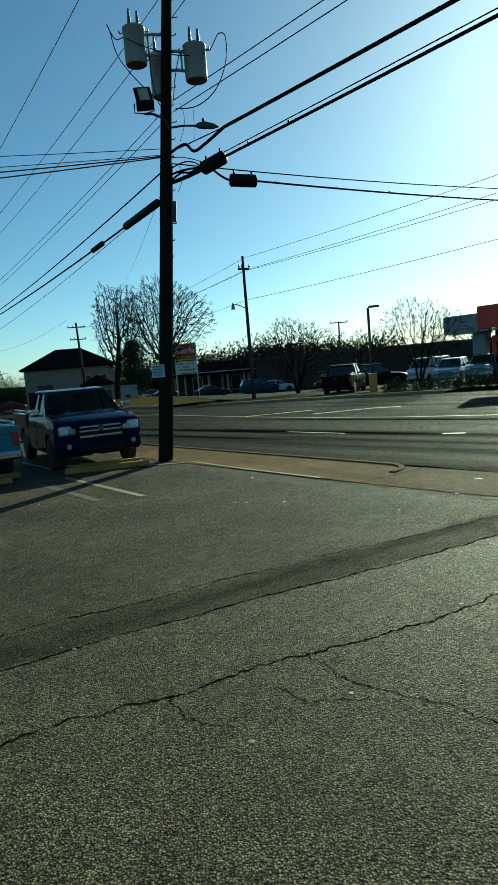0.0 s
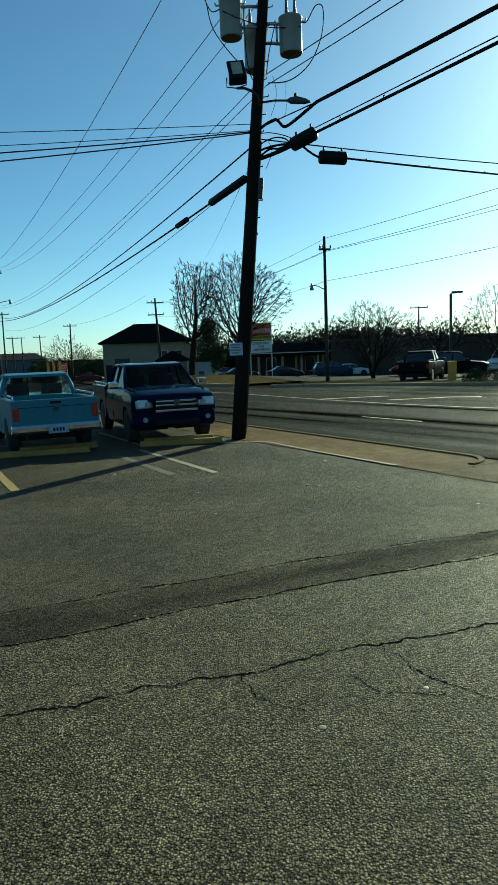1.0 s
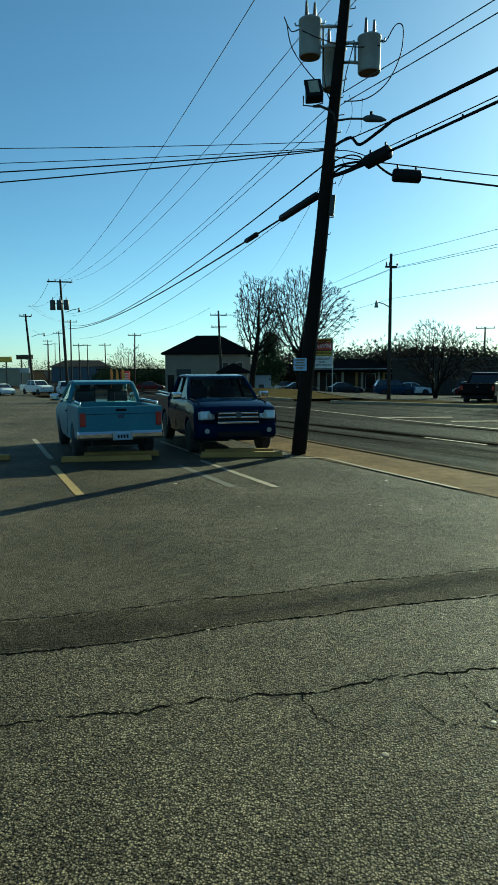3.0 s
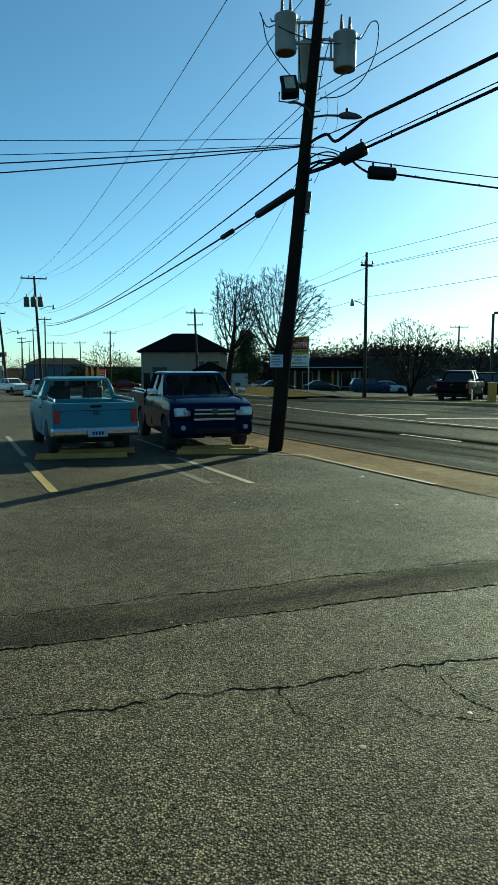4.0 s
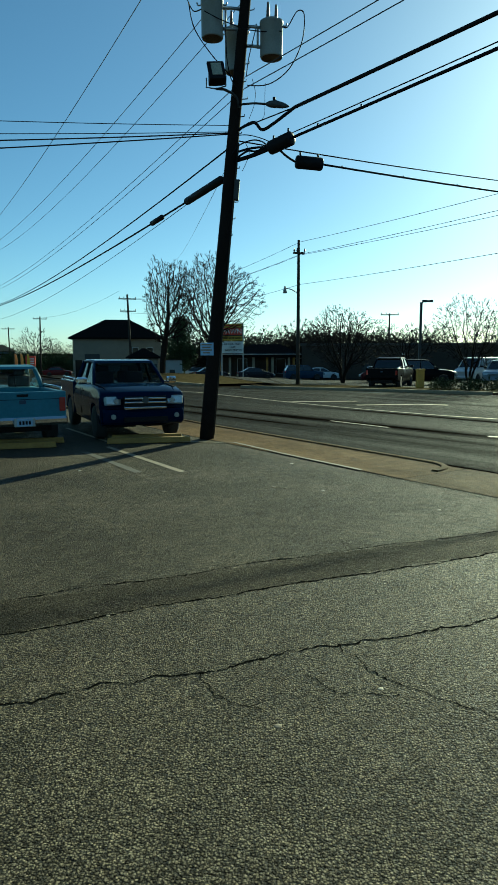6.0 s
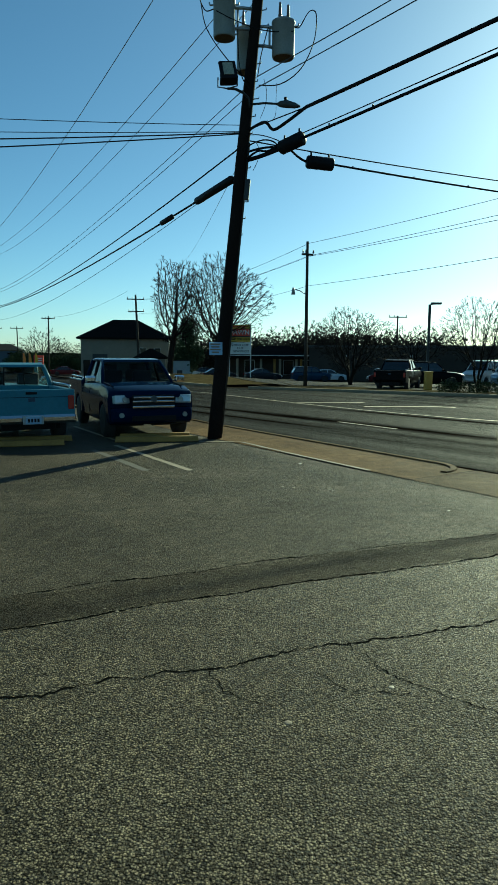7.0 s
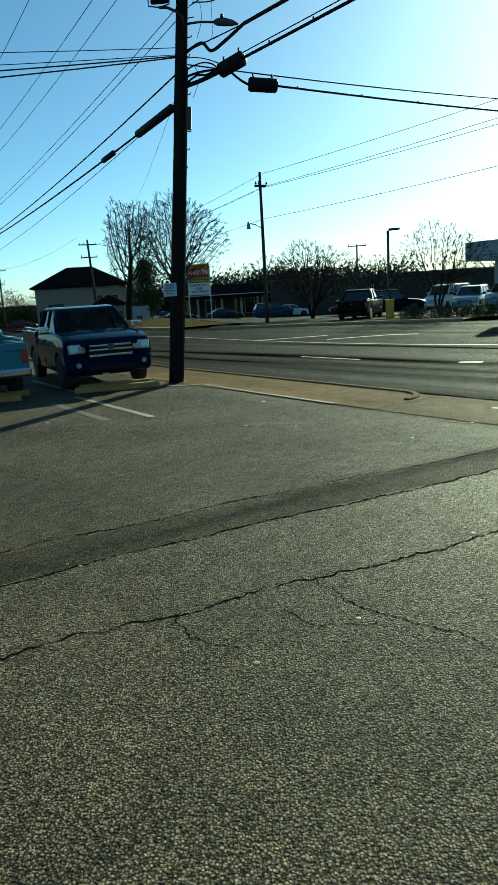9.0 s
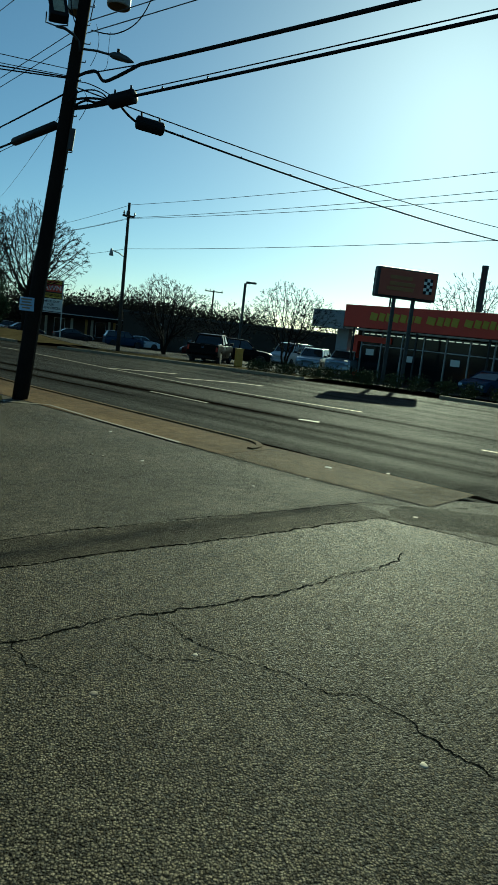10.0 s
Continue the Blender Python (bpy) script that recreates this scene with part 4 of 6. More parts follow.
def vehicle(name, m, paint_, label, category, group="", W=1.8, wr=0.33, nose=0.9, tail=-3.8, axle=-2.7, clear=0.25, hood=(0.85, 1.0), belt=1.05, roof=1.5,
            cab=(-0.4, -1.1, -2.3, -2.9), bed=None, glassy=False, pane=None, pillars=(), green=1.0, far=True, trim=None, rim=None, front_open=True):
    """A car or pickup, its nose along +x, the front axle over the origin."""
    v = thing(name, m, label, category, group)
    rim, trim = rim or M_ALLOY, trim or M_BLACK
    body_end = bed if bed else tail
    x1, x2, x3, x4 = cab
    hw = W / 2
    ar = wr * 1.17

    def bottom(x):
        z = clear + 0.10 * max(0.0, (x - (nose - 0.25)) / 0.25) ** 2 + (0.06 if x < tail + 0.3 else 0)
        for xa in ((0.0,) if bed else (0.0, axle)):
            if abs(x - xa) < ar:
                z = max(z, wr + math.sqrt(ar * ar - (x - xa) ** 2))
        return z
    line = [(tail, belt - 0.10 if not bed else belt), (tail + 0.12, belt - 0.03 if not bed else belt), ((x1 + body_end) / 2, belt), (x1 - 0.15, belt), (x1 + 0.1, hood[1]), (nose * 0.35, hood[0] + (hood[1] - hood[0]) * 0.62), (nose - 0.30, hood[0] + 0.02), (nose - 0.10, hood[0] - 0.03), (nose - 0.03, hood[0] - 0.09), (nose, hood[0] - 0.17)]
    xs = sorted(set([round(float(k), 3) for k in np.linspace(body_end, nose, 40)] + [round(xa + ar * q, 3) for xa in ((0.0,) if bed else (0.0, axle)) for q in (-1.0, -0.999, -0.97, -0.9, -0.75, -0.5, -0.25, 0, 0.25, 0.5, 0.75, 0.9, 0.97, 0.999, 1.0)] + [nose - 0.1, nose - 0.03, nose]))
    bm = bmesh.new()
    rings = []
    for x in xs:
        lo, hi = bottom(x), float(np.interp(x, [p[0] for p in line], [p[1] for p in line]))
        half = [(0.0, lo)]
        for t_ in (0, 0.04, 0.2, 0.4, 0.58, 0.72, 0.84, 0.93, 0.98, 1.0):
            z = lo + (hi - lo) * t_
            g_ = (z - clear) / (belt - clear)
            w_ = hw * float(np.interp(g_, [0, 0.08, 0.4, 0.66, 0.72, 0.95, 1.2], [0.93, 0.965, 0.995, 1.0, 0.985, 0.95, 0.90])) - (0.035 if t_ == 1.0 else 0.012 if t_ == 0.98 else 0)
            half.append((w_, z))
        half += [(hw * 0.6, hi + 0.018), (0.0, hi + 0.03)]
        ring = []
        for y, z in half + [(-y, z) for y, z in half[-2:0:-1]]:
            back = 0.24 * max(0.0, (x - (nose - 0.5)) / 0.5) ** 1.5 * (abs(y) / hw) ** 3
            tb = 0.07 * max(0.0, ((tail + 0.3) - x) / 0.3) * (abs(y) / hw) ** 3
            ring.append(bm.verts.new((x - back + tb, y, z)))
        rings.append(ring)
    m_ = len(rings[0])
    for p, q in zip(rings, rings[1:]):
        for k in range(m_):
            f = bm.faces.new((p[k], p[(k + 1) % m_], q[(k + 1) % m_], q[k]))
            f.smooth = True
    bm.faces.new(rings[0]), bm.faces.new(rings[-1][::-1])
    bmesh.ops.recalc_face_normals(bm, faces=bm.faces)
    part("body", bm, paint_, v)
    bm = bmesh.new()
    bm_box(bm, (nose - tail - 0.7, W * 0.62, 0.22), ((nose + tail) / 2, 0, clear + 0.10), bevel=0.03)
    part("underbody", bm, M_BLACK, v)
    if bed:
        rail = belt + 0.02
        for s in (-1, 1):
            side = [(tail + 0.02, clear + 0.22), (axle - ar * 1.03, clear + 0.12)] + arch(axle, ar, wr, clear + 0.08)[1:-1] + [(axle + ar * 1.03, clear + 0.05), (bed - 0.03, clear + 0.05), (bed - 0.03, rail), (tail + 0.02, rail)]
            bm = bmesh.new()
            bm_prism(bm, side, s * (hw - 0.13), s * (hw - 0.005), 0.03)
            part("bed_side", bm, paint_, v)
            bm = bmesh.new()
            bm_tube(bm, [(tail + 0.15, s * (hw - 0.07), rail), (tail + 0.18, s * (hw - 0.07), rail + 0.07), (bed - 0.2, s * (hw - 0.07), rail + 0.07), (bed - 0.17, s * (hw - 0.07), rail)], 0.022, 6)
            part("bed_rail", bm, M_CHROME, v, "bright metal bed rail")
        bm = bmesh.new()
        bm_box(bm, (bed - tail - 0.1, W - 0.25, 0.06), ((bed + tail) / 2, 0, clear + 0.36))
        part("bed_floor", bm, trim, v)
        bm = bmesh.new()
        bm_box(bm, (0.07, W - 0.02, rail - clear - 0.30), (tail + 0.035, 0, (rail + clear + 0.30) / 2), bevel=0.018)
        tg = part("tailgate", bm, paint_, v)
        bm = bmesh.new()
        bm_box(bm, (0.03, 0.22, 0.05), (tail - 0.006, 0, rail - 0.07), bevel=0.012)
        part("tailgate_handle", bm, M_BLACK, tg)
        bm = bmesh.new()
        bm_box(bm, (0.008, W - 0.30, 0.010), (tail - 0.002, 0, rail - 0.15))
        part("tailgate_crease", bm, trim, tg)
        bm = bmesh.new()
        bm_box(bm, (0.03, 0.13, 0.075), (tail + 0.001, 0.0, rail - 0.20), bevel=0.006)
        part("tailgate_badge", bm, mat("dark_badge", (0.02, 0.04, 0.08), 0.4), tg)
    # cabin
    wb_, wr_ = hw * 0.93 * green, hw * 0.76 * green
    B = {(i, s): Vector((x, s * wb_, belt)) for i, x in ((1, x1), (4, x4)) for s in (-1, 1)}
    R = {(i, s): Vector((x, s * wr_, roof - 0.05)) for i, x in ((2, x2), (3, x3)) for s in (-1, 1)}
    bm = bmesh.new()
    bm_prism(bm, [(x3 - 0.10, roof - 0.085), (x2 + 0.12, roof - 0.085), (x2 + 0.02, roof - 0.03), (x2 - 0.25, roof), ((x2 + x3) / 2, roof + 0.01), (x3 + 0.2, roof), (x3 - 0.04, roof - 0.03)], -wr_ - 0.04, wr_ + 0.04, 0.035)
    part("roof", bm, paint_, v)
    for s in (-1, 1):
        for a, b, r in ((B[1, s], R[2, s], 0.042), (B[4, s], R[3, s], 0.055)):
            bm = bmesh.new()
            bm_tube(bm, [a - Vector((0, 0, 0.03)), a.lerp(b, 0.5) + Vector((0, s * 0.012, 0)), b], r, 6)
            part("pillar", bm, paint_, v)
        edge_b, edge_t = [B[1, s]], [R[2, s]]
        for px in pillars:
            k = (px - x2) / (x3 - x2)
            kb = (px - x1) / (x4 - x1)
            pb, pt = B[1, s].lerp(B[4, s], kb), R[2, s].lerp(R[3, s], max(0, min(1, k)))
            bm = bmesh.new()
            bm_tube(bm, [pb - Vector((0, 0, 0.03)), pt], 0.042, 6)
            part("pillar", bm, paint_ if not glassy else trim, v)
            edge_b.append(pb), edge_t.append(pt)
        edge_b.append(B[4, s]), edge_t.append(R[3, s])
        for i in range(len(edge_b) - 1):
            bm = bmesh.new()
            quad_pane(bm, edge_b[i], edge_b[i + 1], edge_t[i + 1], edge_t[i])
            g = part("side_window", bm, (pane or M_GLASS) if glassy else M_DARKGLASS, v)
            g.visible_shadow = not glassy
    for nm, q in (("windshield", (B[1, -1], B[1, 1], R[2, 1], R[2, -1])), ("rear_window", (B[4, 1], B[4, -1], R[3, -1], R[3, 1]))):
        bm = bmesh.new()
        quad_pane(bm, *q, inset=0.05)
        g = part(nm, bm, (pane or M_GLASS) if glassy else M_DARKGLASS, v)
        g.visible_shadow = not glassy
    if glassy:
        for sy in (-0.38, 0.38):
            for sx in ((x1 - 0.85,) if x4 > -2.2 else (x1 - 0.9, x1 - 1.75)):
                bm = bmesh.new()
                bm_box(bm, (0.5, 0.5, 0.16), (sx, sy, belt - 0.25), bevel=0.05)
                bm_box(bm, (0.14, 0.48, 0.55), (sx - 0.25, sy, belt + 0.02), pose(0, 0, 0, 0, -12, 0), 0.05)
                bm_box(bm, (0.10, 0.26, 0.16), (sx - 0.33, sy, belt + 0.36), pose(0, 0, 0, 0, -12, 0), 0.04)
                part("seat", bm, M_SEAT, v)
        bm = bmesh.new()
        bm_box(bm, (0.4, W * 0.8, 0.18), (x1 - 0.25, 0, belt - 0.06), bevel=0.05)
        part("dashboard", bm, M_BLACK, v)
    # wheels, lamps, bumpers
    ww = 0.24 if W > 1.7 else 0.2
    for x in (0, axle):
        for s in (-1, 1):
            wheel(v, x, s * (hw - ww * 0.5 - 0.015), wr, ww, rim)
            bm = bmesh.new()
            bm_box(bm, (ar * 1.9, hw * 0.7, ar * 0.9), (x, s * hw * 0.45, wr + 0.10))
            part("wheel_well", bm, M_BLACK, v)
    for s in (-1, 1):
        bm = bmesh.new()
        bm_box(bm, (0.14, 0.38, 0.20), (nose - 0.115, s * (hw - 0.27), hood[0] - 0.19), pose(0, 0, 0, 0, -8, s * -20), 0.04)
        hl = part("headlight", bm, M_LENS, v)
        if not far:
            for o in (-0.08, 0.08):
                bm = bmesh.new()
                bm_tube(bm, [(nose - 0.06, s * (hw - 0.27 + o * 0.9), hood[0] - 0.19), (nose - 0.035 - 0.10 * (o > 0), s * (hw - 0.27 + o), hood[0] - 0.19)], [0.062, 0.05], 12)
                part("lamp_bowl", bm, M_STEEL, hl)
        bm = bmesh.new()
        bm_box(bm, (0.08, 0.12, 0.28 if bed else 0.16), (tail + 0.01, s * (hw - 0.09), belt - (0.24 if bed else 0.16)), bevel=0.02)
        part("tail_light", bm, M_REDLENS, v)
        bm = bmesh.new()
        bm_box(bm, (0.14, 0.24, 0.17), (x1 - 0.25, s * (hw + 0.12), belt + 0.10), bevel=0.045)
        bm_box(bm, (0.06, 0.14, 0.05), (x1 - 0.25, s * (hw - 0.02), belt + 0.05), bevel=0.01)
        part("mirror", bm, M_CHROME if glassy else trim, v)
        xs = [x1 - 0.05] + list(pillars) + [x4]
        for a, b in zip(xs, xs[1:]):
            bm = bmesh.new()
            bm_box(bm, (0.15, 0.03, 0.03), (b + 0.16, s * (hw - 0.005), belt - 0.16), bevel=0.01)
            part("door_handle", bm, M_BLACK if not far else trim, v)
            bm = bmesh.new()
            bm_box(bm, (0.012, 0.012, belt - clear - 0.22), (b + 0.02, s * (hw - 0.012), (belt + clear) / 2 + 0.02))
            part("door_seam", bm, M_BLACK, v)
    return v


M_NAVY = car_paint("navy_paint", (0.003, 0.010, 0.034), 0.10, 0.0, 0.08, 0.03, 0.0)
M_SKYBLUE = car_paint("faded_light_blue_paint", (0.075, 0.165, 0.22), 0.42, 0.05, 0.12)
tun = vehicle("crew_cab_pickup", pose(-1.86, 15.30, 0, rz=-65) @ Matrix.Scale(0.93, 4), M_NAVY, "dark blue crew-cab pickup truck parked nose to the wheel stop", "pickup truck", W=1.96, wr=0.39, nose=0.93, tail=-4.95, axle=-3.42, clear=0.34,
              hood=(1.10, 1.23), belt=1.21, roof=1.80, cab=(-0.44, -1.14, -2.42, -2.66), bed=-2.72, glassy=True, pane=M_TINT, pillars=(-1.68,), green=0.94, far=False)
for z, w_, h_ in ((0.99, 0.92, 0.045), (0.90, 0.94, 0.045), (0.78, 0.96, 0.055)):
    bm = bmesh.new()
    bm_box(bm, (0.06, w_, h_), (0.935, 0, z - 0.03), bevel=0.015)
    part("grille_bar", bm, M_CHROME, tun, "bright chrome grille bar")
bm = bmesh.new()
bm_box(bm, (0.03, 0.98, 0.28), (0.925, 0, 0.87), bevel=0.02)
part("grille", bm, M_BLACK, tun)
bm = bmesh.new()
bm_tube(bm, [(0.95, 0, 0.925), (0.975, 0, 0.925)], 0.075, 20)
part("badge", bm, M_CAN, tun)
bm = bmesh.new()
bm_prism(bm, [(0.82, 0.40), (0.97, 0.42), (1.0, 0.50), (1.0, 0.66), (0.96, 0.72), (0.82, 0.73)], -0.93, 0.93, 0.03, lambda c: Vector((c.x - 0.16 * max(0, abs(c.y) - 0.45) ** 2 / 0.23, c.y, c.z)))
fb = part("front_bumper", bm, M_NAVY, tun)
bm = bmesh.new()
bm_box(bm, (0.03, 1.0, 0.11), (0.995, 0, 0.50), bevel=0.012)
part("air_intake", bm, M_BLACK, fb)
for s in (-1, 1):
    bm = bmesh.new()
    bm_tube(bm, [(0.93, s * 0.72, 0.57), (0.965, s * 0.72, 0.57)], 0.055, 14)
    part("fog_light", bm, M_TANK, fb)
    bm = bmesh.new()
    bm_tube(bm, [(0.5, s * 0.80, 1.18), (-0.4, s * 0.84, 1.25)], 0.012, 6)
    part("hood_seam", bm, M_BLACK, tun)

dak = vehicle("small_pickup", pose(-5.54, 16.66, 0, rz=120) @ Matrix.Scale(0.97, 4), M_SKYBLUE, "older light blue pickup truck parked with its tailgate to the lot", "pickup truck", W=1.72, wr=0.335, nose=0.85, tail=-3.92, axle=-2.85, clear=0.30,
              hood=(0.98, 1.08), belt=1.10, roof=1.61, cab=(-0.30, -0.95, -1.78, -1.93), bed=-1.98, glassy=True, far=False)
bm = bmesh.new()
bm_prism(bm, [(-4.03, 0.45), (-3.88, 0.44), (-3.88, 0.63), (-4.02, 0.62), (-4.06, 0.57), (-4.06, 0.50)], -0.87, 0.87, 0.03, lambda q: Vector((q.x + 0.10 * (abs(q.y) / 0.87) ** 4, q.y, q.z)))
rb = part("rear_bumper", bm, M_CHROME, dak, "dulled chrome step bumper")
bm = bmesh.new()
bm_box(bm, (0.02, 0.40, 0.17), (-4.055, 0, 0.53), bevel=0.01)
part("plate_recess", bm, M_STEEL, rb)
bm = bmesh.new()
bm_box(bm, (0.012, 0.30, 0.15), (-4.07, 0.0, 0.53), bevel=0.004)
npl = part("number_plate", bm, mat("pale_blue_plate", (0.30, 0.40, 0.55), 0.5, vary=0.15), rb)
for y_ in (-0.09, -0.03, 0.03, 0.09):
    bm = bmesh.new()
    bm_box(bm, (0.004, 0.04, 0.07), (-4.078, y_, 0.525))
    part("plate_bar", bm, M_BLACK, dak)
for s in (-0.22, 0.22):
    bm = bmesh.new()
    bm_tube(bm, [(-1.94, s, 1.12), (-1.80, s * 0.9, 1.58)], 0.013, 6)
    part("window_divider", bm, M_BLACK, dak)


def place(x, y, deg):
    return pose(x, y, gz(x, y) + 0.02, rz=deg)


P_BLACK = car_paint("black_paint", (0.004, 0.004, 0.005), spec=0.05, coat=0.0)
P_DARK = car_paint("charcoal_paint", (0.018, 0.02, 0.026))
P_WHITE = car_paint("white_paint", (0.62, 0.63, 0.64), 0.35, 0.0)
P_SILVER = car_paint("silver_paint", (0.33, 0.37, 0.42), 0.3, 0.5)
P_MAROON = car_paint("maroon_paint", (0.07, 0.015, 0.018))
P_BLUE = car_paint("dark_blue_paint", (0.02, 0.04, 0.08))
SEDAN = dict(W=1.78, wr=0.32, nose=0.92, tail=-3.72, axle=-2.72, clear=0.20, hood=(0.72, 0.92), belt=0.95, roof=1.45, cab=(-0.35, -1.2, -2.35, -3.15), pillars=(-1.65,))
SUV = dict(W=1.88, wr=0.36, nose=0.92, tail=-3.75, axle=-2.75, clear=0.26, hood=(0.95, 1.08), belt=1.12, roof=1.76, cab=(-0.35, -1.05, -3.3, -3.65), pillars=(-1.55, -2.5))
TRUCK = dict(W=1.95, wr=0.38, nose=0.95, tail=-4.65, axle=-3.5, clear=0.34, hood=(1.08, 1.2), belt=1.20, roof=1.85, cab=(-0.5, -1.2, -2.6, -2.9), bed=-3.0, pillars=(-1.9,))
VAN = dict(W=2.0, wr=0.36, nose=0.85, tail=-4.5, axle=-3.4, clear=0.30, hood=(1.0, 1.2), belt=1.25, roof=2.1, cab=(-0.1, -0.75, -4.2, -4.45), pillars=(-1.3, -2.6))
vehicle("sedan", place(1.2, 85.2, 12), P_DARK, "dark grey sedan parked before the low building", "car", "parked cars", **SEDAN)
vehicle("suv", place(6.9, 80.0, 8), P_BLUE, "dark blue hatchback car parked across the road", "car", "parked cars", **SUV)
vehicle("sedan", place(9.3, 83.5, 0), P_WHITE, "white sedan parked behind a dark car", "car", "parked cars", **SEDAN)
vehicle("sedan", place(-4.6, 88.5, 20), P_DARK, "dark sedan half hidden behind the sign posts", "car", "parked cars", **SEDAN)
vehicle("sedan", place(10.0, 58.2, 160), P_MAROON, "dark maroon sedan parked in the shade", "car", "parked cars", **SEDAN)
vehicle("pickup", place(9.7, 45.7, 68), P_BLACK, "black pickup truck parked in the shade", "pickup truck", "parked cars", **TRUCK)
vehicle("suv", place(13.4, 48.2, -12), P_BLACK, "black suv parked behind the yellow bin", "car", "parked cars", **SUV)
vehicle("van", place(18.2, 58.7, 225), P_WHITE, "white passenger van parked beside the shop", "van", "parked cars", **VAN)
vehicle("suv", place(17.9, 50.3, 238), P_SILVER, "silver suv facing the planted verge", "car", "parked cars", **SUV)
vehicle("pickup", place(19.8, 48.8, 235), P_SILVER, "silver blue pickup truck parked by the shop front", "pickup truck", "parked cars", **TRUCK)
vehicle("sedan", place(23.6, 36.0, 205), P_BLUE, "dark blue sedan parked before the shop windows", "car", "parked cars", **SEDAN)
vehicle("pickup", place(-38.6, 83.0, -35), P_WHITE, "white pickup truck at the roadside", "pickup truck", "parked cars", **TRUCK)
vehicle("suv", place(-35.6, 82.4, 120), P_WHITE, "white suv standing at the roadside", "car", "parked cars", **SUV)
vehicle("suv", place(-37.8, 87.4, 120), P_WHITE, "white suv beyond another one", "car", "parked cars", **SUV)
vehicle("sedan", place(-42.5, 80.5, -40), P_WHITE, "white sedan at the roadside", "car", "parked cars", **SEDAN)
vehicle("van", place(-55.5, 166, 110), P_WHITE, "white van far down the road", "van", "parked cars", **VAN)
vehicle("sedan", place(-49, 160, 150), P_SILVER, "silver sedan far down the road", "car", "parked cars", **SEDAN)
vehicle("sedan", place(-30.5, 108, 10), P_MAROON, "dark red sedan beside the bright banners", "car", "parked cars", **SEDAN)
vehicle("sedan", place(-9.5, 96, 10), P_WHITE, "white sedan beyond the dry grass", "car", "parked cars", **SEDAN)
vehicle("sedan", place(-7.0, 97, 10), P_DARK, "dark sedan beyond the dry grass", "car", "parked cars", **SEDAN)
vehicle("sedan", place(-72, 210, 110), P_DARK, "dark sedan far down the road", "car", "parked cars", **SEDAN)
vehicle("sedan", place(-82, 222, 110), P_MAROON, "dark red sedan far down the road", "car", "parked cars", **SEDAN)


# ---- trees ----
def tubes(lines, sides=4, keep=None):
    """One mesh of many thin tapered tubes."""
    vs, fs = [], []
    for pts, rad, lev in lines:
        d = (pts[-1] - pts[0]).normalized()
        a = d.orthogonal().normalized()
        b = d.cross(a)
        n = 8 if lev == 9 else 3 if lev == 0 else sides
        base = len(vs)
        for p, r in zip(pts, rad):
            for k in range(n):
                t = 6.2832 * k / n
                vs.append(tuple(p + (a * math.cos(t) + b * math.sin(t)) * r))
        for i in range(len(pts) - 1):
            for k in range(n):
                q = base + i * n
                fs.append((q + k, q + (k + 1) % n, q + n + (k + 1) % n, q + n + k))
    return vs, fs


def from_lists(name, vs, fs, material, parent, label=""):
    me = bpy.data.meshes.new(name)
    me.from_pydata(vs, [], fs)
    me.materials.append(material)
    ob = new(name, me)
    ob.parent = parent
    return tagged(ob, label)


def leaves_at(points, size, seed, spread=0.12):
    rnd = random.Random(seed)
    vs, fs = [], []
    for p in points:
        c = p + Vector((rnd.gauss(0, spread), rnd.gauss(0, spread), rnd.gauss(0, spread)))
        d = Vector((rnd.gauss(0, 1), rnd.gauss(0, 1), rnd.gauss(0, 1))).normalized()
        a = d.orthogonal().normalized()
        b = d.cross(a)
        s = size * rnd.uniform(0.6, 1.4)
        i = len(vs)
        vs += [tuple(c + a * s), tuple(c + b * s * 0.6), tuple(c - a * s), tuple(c - b * s * 0.6)]
        fs.append((i, i + 1, i + 2, i + 3))
    return vs, fs


